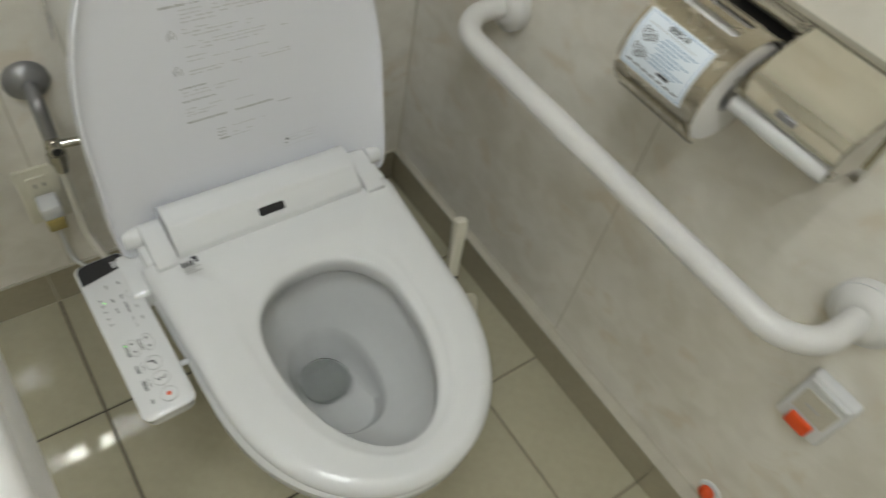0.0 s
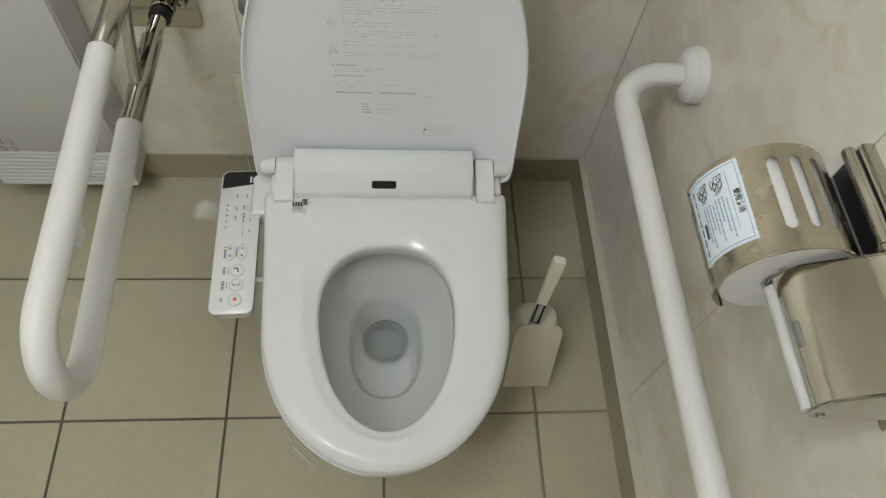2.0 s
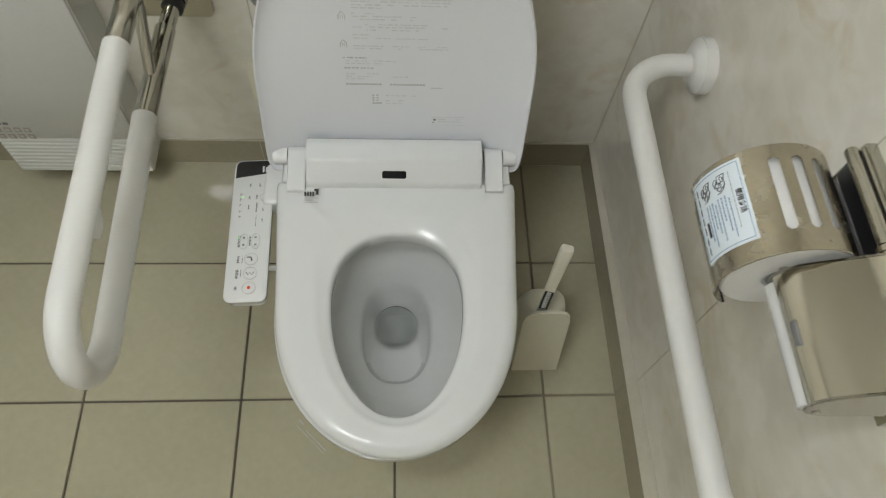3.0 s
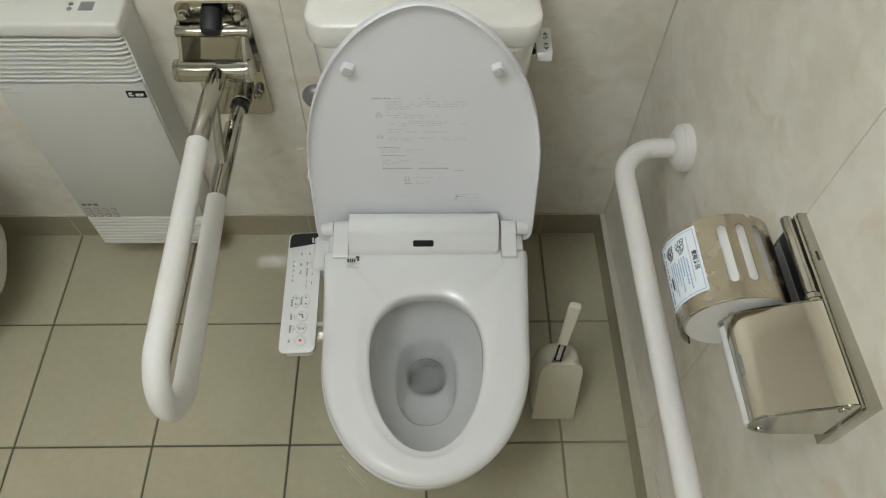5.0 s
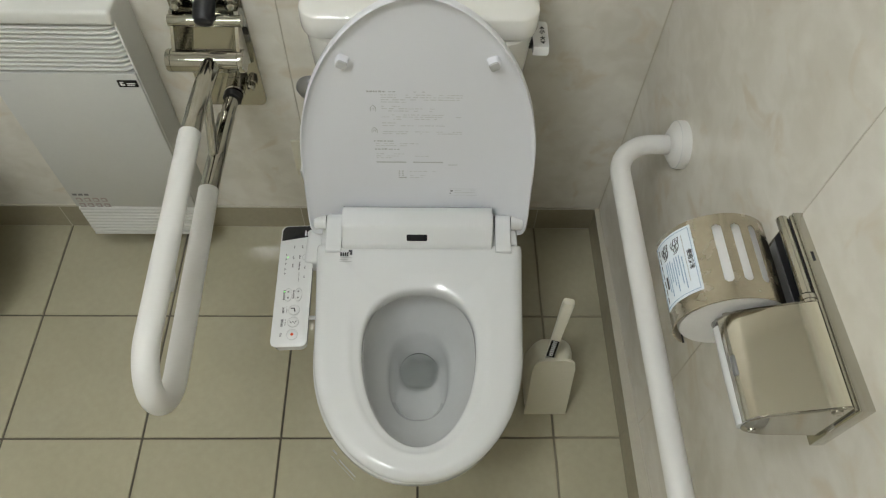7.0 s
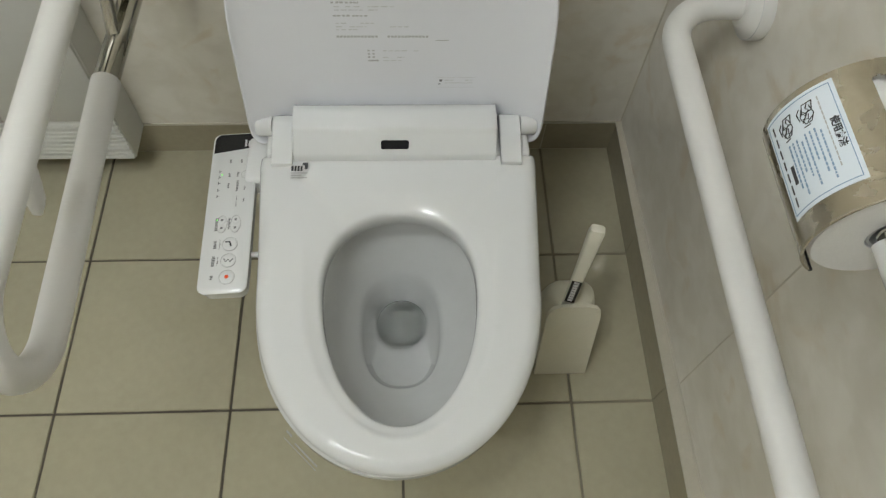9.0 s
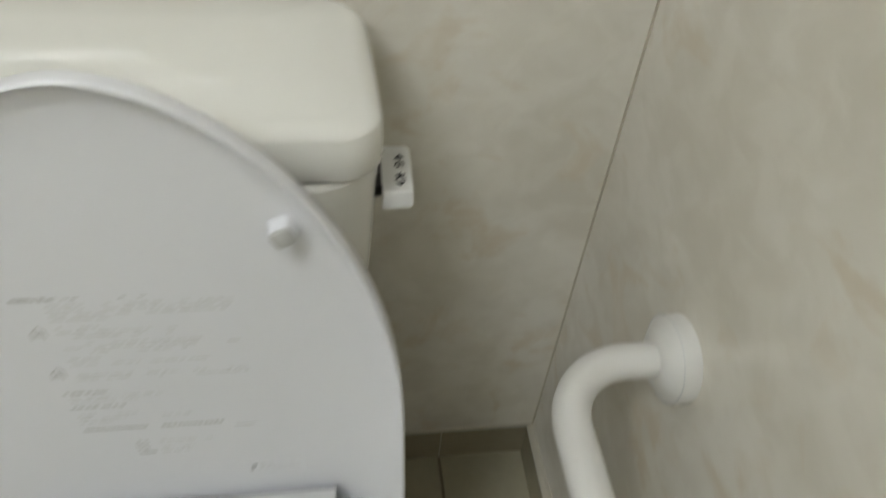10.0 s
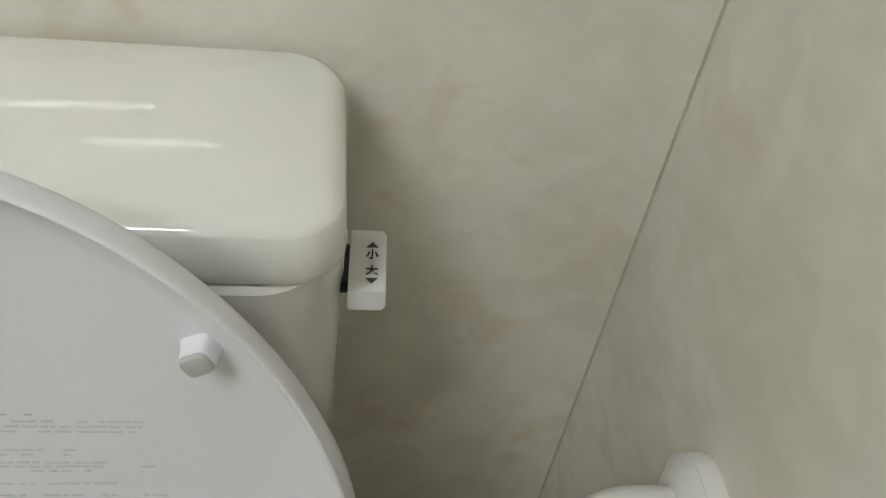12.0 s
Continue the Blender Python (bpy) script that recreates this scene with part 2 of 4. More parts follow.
SKEWED = Matrix.Translation((RIGHT + 0.009, BACK, 0)) @ Matrix.Rotation(math.atan(SKEW), 4, "Z") @ Matrix.Translation((-RIGHT, -BACK, 0))
floor = tagged(link("floor", box(LEFT - 0.1, RIGHT + 0.1, FRONT - 0.1, BACK + 0.1, -0.12, -0.004), GROUT), "glossy beige ceramic floor tiles with dark grout joints", "floor", kind="structure")
ceiling = tagged(link("ceiling", box(LEFT - 0.1, RIGHT + 0.1, FRONT - 0.1, BACK + 0.1, TOP, TOP + 0.1), PAINT), "plain white painted ceiling", "ceiling", kind="structure")
wall_back = tagged(link("wall_back", box(LEFT - 0.1, RIGHT + 0.1, BACK + 0.0008, BACK + 0.15, 0, TOP), SEAM), "glossy cream marble-look wall panels behind the toilet", "wall", kind="structure")
wall_right = tagged(link("wall_right", on(box(RIGHT + 0.0008, RIGHT + 0.15, FRONT - 0.1, BACK + 0.0008, 0, TOP), SKEWED), SEAM), "glossy cream marble-look wall panels beside the toilet", "wall", kind="structure")
tagged(link("wall_left", box(LEFT - 0.15, LEFT, FRONT - 0.1, BACK + 0.006, 0, TOP), PANEL), "cream marble-look wall", "wall", kind="structure")
tagged(link("wall_front", box(LEFT, RIGHT + 0.006, FRONT - 0.15, FRONT, 0, TOP), PANEL), "cream marble-look wall", "wall", kind="structure")
SK = 0.088
edges = [BACK + 0.001, 0.0, -0.9, -1.8, FRONT]
for a, b in zip(edges, edges[1:]):
    part("panel", on(box(RIGHT, RIGHT + 0.008, b + 0.0009, a - 0.0009, SK + 0.004, TOP, 0.0006, 1), SKEWED), PANEL, wall_right)
edges = [RIGHT + 0.0085, -0.255, -1.155, LEFT]
for a, b in zip(edges, edges[1:]):
    part("panel", box(b + 0.0009, a - 0.0009, BACK, BACK + 0.008, SK + 0.004, TOP, 0.0006, 1), PANEL, wall_back)
trim = thing("trim", "thin pale metal edge strips under the wall panels", "trim", kind="structure")
for a, b in ((BACK, 0.3), (0.3, 0.0), (0.0, -0.9), (-0.9, FRONT)):
    part("edge_strip", loft([[(RIGHT - 0.002, b + 0.0003, z), (wall_x(b) + 0.004, b + 0.0003, z), (wall_x(a) + 0.004, a - 0.0003, z), (RIGHT - 0.002, a - 0.0003, z)] for z in (SK, SK + 0.003)]), TRIM, trim)
    part("cover_bead", loft([[(wall_x(b) - 0.003, b + 0.0003, z), (wall_x(b) + 0.003, b + 0.0003, z), (wall_x(a) + 0.003, a - 0.0003, z), (wall_x(a) - 0.003, a - 0.0003, z)] for z in (SK + 0.003, SK + 0.0055)]), TRIM, trim)
part("edge_strip", box(LEFT, RIGHT - 0.0022, BACK - 0.003, BACK + 0.006, SK, SK + 0.006, 0.001, 1), TRIM, trim)

part("corner_bead", box(RIGHT + 0.0070, RIGHT + 0.011, BACK - 0.0020, BACK + 0.002, SK + 0.006, TOP), SEAM, trim)

# ---- lamps in the ceiling ----
for x0, x1, y0, y1 in ((-0.70, -0.20, -0.46, -0.34), (-1.12, -0.54, -0.96, -0.84)):
    lamp = thing("ceiling_light", "white recessed ceiling light with a glowing diffuser", "ceiling light", "ceiling lights")
    part("frame", box(x0 - 0.02, x1 + 0.02, y0 - 0.02, y1 + 0.02, TOP - 0.012, TOP + 0.001, 0.003), PAINT, lamp)
    part("diffuser", box(x0, x1, y0, y1, TOP - 0.02, TOP - 0.01, 0.002), DIFF, lamp)

# ---- the toilet ----
toilet = thing("toilet", "white ceramic toilet with washing seat, lid raised, tank behind", "toilet")
N = 108


def seat_outline(k, grow=0.0, wide=1.0):
    a = 2 * math.pi * k / N
    c, s = math.cos(a), math.sin(a)
    if s >= 0:
        e, ly = 0.035, 0.194
    else:
        e, ly = 0.93, 0.236
    y = 0.04 + math.copysign(abs(s) ** e, s) * (ly + grow)
    x = math.copysign(abs(c) ** (e if s >= 0 else 0.98), c) * (0.181 + 0.010 * ease(0.04, 0.2, y) + grow) * wide
    return x + 0.003, y


def opening(k, grow=0.0):
    a = 2 * math.pi * k / N
    c, s = math.cos(a), math.sin(a)
    ly = 0.107 if s >= 0 else 0.172
    y = 0.032 + math.copysign(abs(s) ** (0.86 if s >= 0 else 1.0), s) * (ly + grow)
    x = math.copysign(abs(c) ** (0.86 if s >= 0 else 1.0), c) * (0.099 + grow)
    return x + 0.003, y


def seat_mesh():
    rings = []
    rows = [(0.0, 0.393, -0.006), (0.0, 0.397, -0.001), (0.0, 0.408, 0.0), (0.0, 0.414, -0.003), (0.0, 0.4185, -0.008)]
    for f, z, g in rows:
        rings.append([(*seat_outline(k, g), z) for k in range(N)])
    for i in range(1, 18):
        f = i * 0.053
        ring = []
        for k in range(N):
            (ax, ay), (bx, by) = seat_outline(k, -0.008), opening(k, 0.006)
            x, y = ax + (bx - ax) * f, ay + (by - ay) * f
            deck = ease(-0.006, 0.008, (y - 0.130) - 1.05 * max(0.0, abs(x - 0.003) - 0.077))
            ring.append((x, y, 0.4185 + 0.0030 * ease(-0.05, 0.16, f) - 0.0022 * ease(0.16, 0.75, f) - 0.0070 * ease(0.70, 1.0, f) + 0.0018 * deck))
        rings.append(ring)
    for g, z in ((0.006, 0.4125), (0.0025, 0.4105), (0.0005, 0.407), (0.0, 0.402), (0.0, 0.384), (0.002, 0.3805), (0.006, 0.381), (0.008, 0.3925)):
        rings.append([(*opening(k, g), z) for k in range(N)])
    rings.append(rings[0])
    bm = loft(rings, (False, False))
    bmesh.ops.remove_doubles(bm, verts=bm.verts[:], dist=1e-6)
    return bm


def bowl_mesh():
    rings = []
    # outside, from the foot up
    def outer(z, a, yf, yb, e=0.75):
        ring = []
        cy = 0.08
        for k in range(N):
            t = 2 * math.pi * k / N
            c, s = math.cos(t), math.sin(t)
            ex = e if s < 0 else 0.35
            ring.append((0.003 + math.copysign(abs(c) ** ex, c) * a, cy + math.copysign(abs(s) ** ex, s) * ((yb - cy) if s >= 0 else (cy - yf)), z))
        return ring
    rings.append(outer(0.0, 0.105, -0.03, 0.50))
    rings.append(outer(0.012, 0.108, -0.035, 0.50))
    rings.append(outer(0.10, 0.104, -0.045, 0.50))
    rings.append(outer(0.19, 0.118, -0.085, 0.48))
    rings.append(outer(0.27, 0.148, -0.14, 0.42, 0.85))
    rings.append(outer(0.325, 0.168, -0.178, 0.36, 0.9))
    for z, g in ((0.350, -0.010), (0.360, -0.002), (0.368, 0.001), (0.383, 0.001), (0.3885, -0.004)):
        rings.append([(x - 0.0035 * ease(0.2, 0.05, y), y, z) for x, y in (seat_outline(k, g) for k in range(N))])
    for z, g in ((0.3885, 0.034), (0.385, 0.027), (0.372, 0.023), (0.352, 0.021)):
        rings.append([(*opening(k, g), z) for k in range(N)])
    def inner(z, a, yf, yb, e=1.0):
        ring = []
        cy = (yf + yb) / 2 + 0.01
        for k in range(N):
            t = 2 * math.pi * k / N
            c, s = math.cos(t), math.sin(t)
            ring.append((0.002 + math.copysign(abs(c) ** e, c) * a, cy + math.copysign(abs(s) ** e, s) * ((yb - cy) if s >= 0 else (cy - yf)), z))
        return ring
    rings.append(inner(0.330, 0.112, -0.146, 0.157))
    rings.append(inner(0.300, 0.099, -0.122, 0.147))
    rings.append(inner(0.276, 0.078, -0.082, 0.134, 0.9))
    rings.append(inner(0.264, 0.064, -0.055, 0.129, 0.84))
    rings.append(inner(0.260, 0.060, -0.051, 0.127, 0.82))
    rings.append(inner(0.240, 0.057, -0.048, 0.124, 0.8))
    rings.append(inner(0.218, 0.050, -0.034, 0.118, 0.78))
    rings.append(inner(0.2075, 0.042, 0.020, 0.113, 0.75))
    rings.append(inner(0.200, 0.039, 0.034, 0.111, 0.75))
    rings.append(inner(0.186, 0.035, 0.042, 0.110, 0.75))
    rings.append(inner(0.176, 0.024, 0.052, 0.104, 0.8))
    rings.append(inner(0.173, 0.010, 0.066, 0.090, 0.9))
    return loft(rings)


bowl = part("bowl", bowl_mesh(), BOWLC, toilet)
part("water", slab([(0.002 + 0.0385 * math.cos(2 * math.pi * k / 40), 0.070 + 0.0405 * math.sin(2 * math.pi * k / 40)) for k in range(40)], 0.199, 0.2035), WATER, toilet, "still clear water in the bowl")
print_stuff(part("bowl_marking", on(bars([(-0.03, 0.03, 0, 0.0012), (-0.012, 0.03, 0.008, 0.011), (-0.03, -0.02, 0.014, 0.018)]), Matrix.Translation((-0.128, -0.148, 0.30)) @ Euler((radians(62), 0, radians(-45))).to_matrix().to_4x4()), GREYINK, bowl))
SLOPE = Matrix.Translation((0, 0.04, 0.405)) @ Matrix.Rotation(radians(2.6), 4, "X") @ Matrix.Diagonal((1.002, 1.008, 1, 1)) @ Matrix.Translation((0, -0.04, -0.405))
seat = part("seat", on(seat_mesh(), SLOPE), PLASTIC, toilet, "white plastic seat with an egg-shaped opening")
for sx in (-1, 1):
    c = 0.157 * sx + 0.001
    arm = [(0.209, 0.4365), (0.211, 0.4378), (0.246, 0.4455), (0.268, 0.4515), (0.279, 0.4505), (0.287, 0.444), (0.290, 0.430), (0.290, 0.415), (0.209, 0.415)]
    part("hinge_arm", loft([[(c + x, y, z - j) for y, z in arm] for x, j in ((-0.0145, 0.0015), (-0.0132, 0.0), (0.0132, 0.0), (0.0145, 0.0015))]), PLASTIC, toilet)
# marks printed on the seat
MARK = Matrix.Translation((-0.130, 0.198, 0.4276)) @ Matrix.Rotation(radians(-0.4), 4, "X")
rects = [(-0.012, -0.009, 0, 0.008), (-0.0075, -0.005, 0, 0.008), (-0.0035, -0.001, 0, 0.008), (0.0005, 0.003, 0, 0.008), (0.006, 0.010, 0.003, 0.013), (0.003, 0.006, 0.009, 0.013)]
print_stuff(part("hygiene_mark", on(bars(rects), SLOPE @ MARK), INK, seat))
print_stuff(part("hygiene_text", on(bars([(-0.012, 0.010, -0.004, -0.0025), (-0.012, 0.002, -0.008, -0.006), (-0.012, 0.010, -0.0115, -0.010)]), SLOPE @ MARK), GREYINK, seat))

# the washing unit across the back of the seat
unit = part("washing_unit", box(-0.180, 0.186, 0.226, 0.335, 0.392, 0.4325, 0.006, 3), PLASTIC, toilet)
prof = [(0.2165, 0.428), (0.2172, 0.4395), (0.2195, 0.4445), (0.2370, 0.4590), (0.2405, 0.4625), (0.2425, 0.4655), (0.2470, 0.4680), (0.2690, 0.4710), (0.283, 0.468), (0.298, 0.452), (0.300, 0.428)]
bar = loft([[(x, y + i, z - j) for y, z in prof] for x, i, j in ((-0.1400, 0.002, 0.001), (-0.1380, 0, 0), (0.1355, 0, 0), (0.1375, 0.002, 0.001))])
part("nozzle_cover", bar, PLASTIC, unit)
part("sensor_window", on(slab(rounded(-0.019, 0.019, -0.006, 0.006, 0.003), 0, 0.0012), Matrix.Translation((-0.002, 0.2280, 0.4520)) @ Euler((radians(39.6), 0, 0)).to_matrix().to_4x4()), GLOSSB, unit, "small dark sensor window")
for sx in (-1, 1):
    part("hinge_pin", turned((0.1725 * sx + 0.001, 0.270, 0.4405), (sx, 0, 0), [(0, 0.0), (0, 0.0135), (0.020, 0.0135), (0.0225, 0.0115), (0.0225, 0)]), PLASTIC, unit)

# the raised lid: its own plane leans back a little
LEAN_M = Matrix.Translation((0.001, 0.293, 0.40)) @ Euler((radians(90 - 3.3), 0, 0)).to_matrix().to_4x4()


def lid_outline(k, grow=0.0):
    a = 2 * math.pi * k / N
    c, s = math.cos(a), math.sin(a)
    if s >= 0:
        v, u = 0.175 + (0.334 + grow) * abs(s), math.copysign(abs(c) ** 1.10, c) * (0.2005 + grow)
    else:
        v = 0.175 - (0.167 + grow) * abs(s) ** 0.14
        u = math.copysign(abs(c) ** 0.14, c) * (0.2005 + grow + 0.003 * ease(0.2, 0.0, v))
    return u, v


rings = []
for g, d in ((-0.03, -0.0165), (-0.008, -0.016), (-0.002, -0.0135), (0.0, -0.010), (0.0, 0.0015), (-0.0008, 0.0030), (-0.0022, 0.0036), (-0.0036, 0.0026), (-0.0050, 0.0002), (-0.010, -0.0035), (-0.022, -0.0062), (-0.045, -0.0075), (-0.08, -0.008)):
    ring = []
    for k in range(N):
        u, v = lid_outline(k, g)
        wing = (0.008 * ease(0.46, 0.25, v) + 0.026 * ease(0.30, 0.0, v)) * ease(0.125, 0.20, abs(u)) * (d > -0.0095)
        ring.append((u, v, d + wing))
    rings.append(ring)
lid = part("lid", on(loft(rings), LEAN_M), LIDP, toilet, "raised white plastic lid with printed notes")
for sx in (-1, 1):
    turn = Matrix.Translation((0.1145 * sx, 0.393, 0)) @ Matrix.Rotation(radians(28 * sx), 4, "Z")
    rings = [[(x * f, y * f, d) for x, y in rounded(-0.0086, 0.0086, -0.0078, 0.0078, 0.0044, 5)] for f, d in ((1.30, -0.0085), (1.12, -0.0060), (1.03, -0.001), (1.0, 0.005), (0.97, 0.0058))]
    part("bumper", on(loft(rings), LEAN_M @ turn), LIDP, lid)
    rings = [[(x * f, y * f, d) for x, y in rounded(-0.0079, 0.0079, -0.0071, 0.0071, 0.0040, 5)] for f, d in ((1.0, 0.0056), (1.0, 0.0072), (0.90, 0.0088), (0.55, 0.0096))]
    part("bumper_pad", on(loft(rings), LEAN_M @ turn), GREYP, lid, "grey rubber pad")
# printed notes on the lid, as plain bars
random.seed(4)


def dashes(u0, u1, v, h, dense, low, high):
    """One printed line of text as short dashes."""
    out, u = [], u0
    while u < u1:
        w = random.uniform(low, high)
        if random.random() < dense:
            out.append((u, min(u + w, u1), v, v + h * random.uniform(0.7, 1.1)))
        u += w + random.uniform(0.0006, 0.003)
    return out


rects, dark = [], []
for v, u1, dense in ((0.3225, 0.073, 0.8), (0.3175, 0.070, 0.85), (0.3125, 0.066, 0.8), (0.3075, -0.02, 0.7), (0.2985, -0.03, 0.5), (0.2935, 0.035, 0.75), (0.2885, 0.052, 0.6), (0.2800, 0.050, 0.85), (0.2755, 0.070, 0.85), (0.2705, 0.030, 0.7), (0.2620, -0.01, 0.6), (0.2560, 0.045, 0.7), (0.2420, 0.073, 0.75), (0.2375, 0.073, 0.6)):
    rects += dashes(-0.060, u1, v, 0.0016, dense, 0.003, 0.010)
for v, u1 in ((0.2140, 0.0), (0.2090, -0.02), (0.1890, -0.025), (0.1835, -0.035), (0.1790, -0.045)):
    rects += dashes(-0.073, u1, v, 0.0016, 0.8, 0.003, 0.009)
rects += dashes(-0.006, 0.018, 0.1835, 0.0016, 0.9, 0.003, 0.006) + dashes(0.030, 0.062, 0.2175, 0.0013, 0.5, 0.004, 0.009)
for v, u1 in ((0.1445, 0.030), (0.1390, 0.006), (0.1335, 0.012), (0.1280, 0.008)):
    rects += dashes(-0.016, u1, v, 0.0016, 0.7, 0.003, 0.008)
dark += dashes(-0.082, -0.052, 0.3285, 0.0032, 1.0, 0.003, 0.0045) + dashes(-0.048, 0.01, 0.3292, 0.0012, 0.6, 0.003, 0.008)
dark += dashes(-0.076, -0.043, 0.2195, 0.0024, 1.0, 0.003, 0.005) + dashes(-0.075, -0.033, 0.2000, 0.0024, 1.0, 0.003, 0.005)
for u in (-0.0737, -0.0094):
    dark += [(u + i * 0.0044, u + i * 0.0044 + 0.0034, 0.1672, 0.1702) for i in range(12)]
dark += [(-0.036 + c * 0.006, -0.033 + c * 0.006, v, v + 0.0024) for v in (0.1445, 0.1390, 0.1335) for c in (0, 1)] + [(-0.036, -0.022, 0.1275, 0.1300)]
dark += [(0.052, 0.069, 0.1620, 0.1631)]
PRINT = LEAN_M @ Matrix.Translation((0, 0, -0.0078))
print_stuff(part("printed_note", on(bars(rects), PRINT), PALEINK, lid, "faded grey printed lines"))
print_stuff(part("printed_heading", on(bars(dark), PRINT), GREYINK, lid))
for v in (0.2945, 0.2460):
    bm = tube([(-0.0778, v - 0.006, 0), (-0.0778, v + 0.001, 0), (-0.0735, v + 0.007, 0), (-0.0692, v + 0.001, 0), (-0.0692, v - 0.006, 0)], 0.0006, 6)
    bm = tube([(-0.0750, v - 0.004, 0), (-0.0750, v, 0), (-0.0720, v, 0), (-0.0720, v - 0.004, 0)], 0.0005, 6, bm)
    print_stuff(part("warning_sign", on(bm, PRINT), GREYINK, lid))
sticker = part("lid_sticker", on(bars([(0.0549, 0.1077, 0.0805, 0.0990)]), PRINT), LIDP, lid, "small pale printed sticker")
up = PRINT @ Matrix.Translation((0, 0, 0.0004))
print_stuff(part("sticker_print", on(bars([(0.0549, 0.1077, 0.0805, 0.0808), (0.0549, 0.1077, 0.0987, 0.0990)] + dashes(0.066, 0.104, 0.0930, 0.0013, 0.8, 0.003, 0.007) + dashes(0.066, 0.104, 0.0880, 0.0013, 0.8, 0.003, 0.007)), up), PALEINK, sticker))
print_stuff(part("sticker_mark", on(bars([(0.0585, 0.0625, 0.0915, 0.0950), (0.0570, 0.0600, 0.0860, 0.0875)]), up), DARKINK, sticker))


# tank
def tank_ring(hx, y0, y1, r, z, dip=0.0):
    out = []
    for x, y in rounded(-hx, hx, y0, y1, r, 8):
        w = (y1 - y) / (y1 - y0)
        out.append((x * (1 - 0.035 * ease(0.44, 0.56, y)) + 0.0025, y - 0.003 * w + 0.012 * abs(x / hx) ** 3 * w, z - dip * w))
    return out


tank = part("tank", loft([tank_ring(0.150, 0.392, 0.545, 0.05, 0.39), tank_ring(0.158, 0.388, 0.55, 0.05, 0.41), tank_ring(0.170, 0.381, 0.552, 0.05, 0.55), tank_ring(0.180, 0.374, 0.553, 0.05, 0.70), tank_ring(0.184, 0.371, 0.553, 0.05, 0.777), tank_ring(0.181, 0.375, 0.55, 0.047, 0.781)]), CERAMIC, toilet, "white glazed ceramic tank")
lidr = [tank_ring(0.181, 0.375, 0.551, 0.029, 0.7825), tank_ring(0.185, 0.371, 0.555, 0.030, 0.785), tank_ring(0.1862, 0.369, 0.556, 0.031, 0.792)]
for k in range(1, 10):
    a = math.pi / 2 * k / 9
    q = 0.023 * (1 - math.cos(a))
    lidr.append(tank_ring(0.1858 - q, 0.369 + q, 0.556 - q * 0.5, 0.031 - q * 0.3, 0.821 + 0.0255 * math.sin(a), 0.015 * math.sin(a)))
for q, h in ((0.036, 0.8482), (0.060, 0.8493), (0.084, 0.8500)):
    lidr.append(tank_ring(0.1858 - q, 0.369 + q, 0.552 - q * 0.6, 0.026 * (0.188 - q) / 0.188, h, 0.015 * (1 - q / 0.11)))
part("tank_lid", loft(lidr), CERAMIC, tank)
LP = ((0.420, 0.727), (0.4060, 0.729), (0.4070, 0.738), (0.4100, 0.7435), (0.4605, 0.7500), (0.467, 0.748), (0.470, 0.738), (0.465, 0.727))
lever = part("flush_lever", loft([[(x, y, z) for y, z in LP] for x in (0.1885, 0.2115)] + [[(0.2145, y + (0.437 - y) * 0.08, z + (0.738 - z) * 0.12) for y, z in LP]]), PLASTIC, tank, "white plastic flush lever with black characters")
# Black block fills the gap behind the lever in place of its shade.
part("lever_gap_shade", box(0.170, 0.1893, 0.418, 0.458, 0.731, 0.744, 0.003), BLACK, tank)
ANG = math.degrees(math.atan2(0.0065, 0.051))
LEV = Matrix.Translation((0.2045, 0.4345, 0.7468)) @ Euler((radians(ANG), 0, 0)).to_matrix().to_4x4()
for ch, v, tri in (("小", 0.0072, 1), ("大", -0.0072, -1)):
    part("lever_character", on(letters(ch, 0.0088, 0.0002), LEV @ Matrix.Translation((0, v, 0.0002))), INK, lever)
    bm = bmesh.new()
    vs = [bm.verts.new(p) for p in ((-0.0046, tri * 0.0135, 0.0006), (0.0046, tri * 0.0135, 0.0006), (0, tri * 0.0188, 0.0006))]
    bm.faces.new(vs)
    part("lever_arrow", on(bm, LEV), INK, lever)
print_stuff(part("tank_sticker", on(bars([(-0.008, 0.008, i * 0.009, i * 0.009 + 0.005) for i in range(5)]), Matrix.Translation((-0.1785, 0.438, 0.640)) @ Euler((radians(86), 0, radians(-90))).to_matrix().to_4x4()), DARKINK, tank))

# control panel at the side of the seat
CP = Matrix.Translation((-0.2275, 0.1600, 0.4030)) @ Euler((radians(1.5), radians(-3), radians(0.9))).to_matrix().to_4x4() @ Matrix.Scale(0.96, 4)
W, L = 0.0335, 0.131
panel = part("control_panel", on(loft([[(x, y, z) for x, y in rounded(-W + g, W - g, -L + g, L - g, 0.012)] for z, g in ((-0.026, 0.006), (-0.024, 0.003), (-0.008, 0.0015), (-0.004, 0.0), (-0.002, 0.0), (0.0, 0.0022))]), CP), PLASTIC, toilet, "white control panel with round buttons")
part("panel_arm", box(-0.212, -0.165, 0.200, 0.278, 0.374, 0.410, 0.008, 3), PLASTIC, toilet)
part("panel_pin", turned((-0.217, 0.098, 0.384), (1, 0, 0), [(0, 0.004), (0.038, 0.004), (0.04, 0.002)]), PLASTIC, toilet)
band = [(-W + 0.003, L - 0.036), (W - 0.002, L - 0.027), (W - 0.002, L - 0.010)] + [(W - 0.012 + 0.010 * math.cos(radians(a)), L - 0.013 + 0.010 * math.sin(radians(a))) for a in (20, 45, 70, 90)] + [(-W + 0.014 + 0.011 * math.cos(radians(a)), L - 0.014 + 0.011 * math.sin(radians(a))) for a in (90, 112, 135, 157, 180)]
part("display_band", on(slab(band, 0.0, 0.0008), CP), GLOSSB, panel, "dark glossy display band")
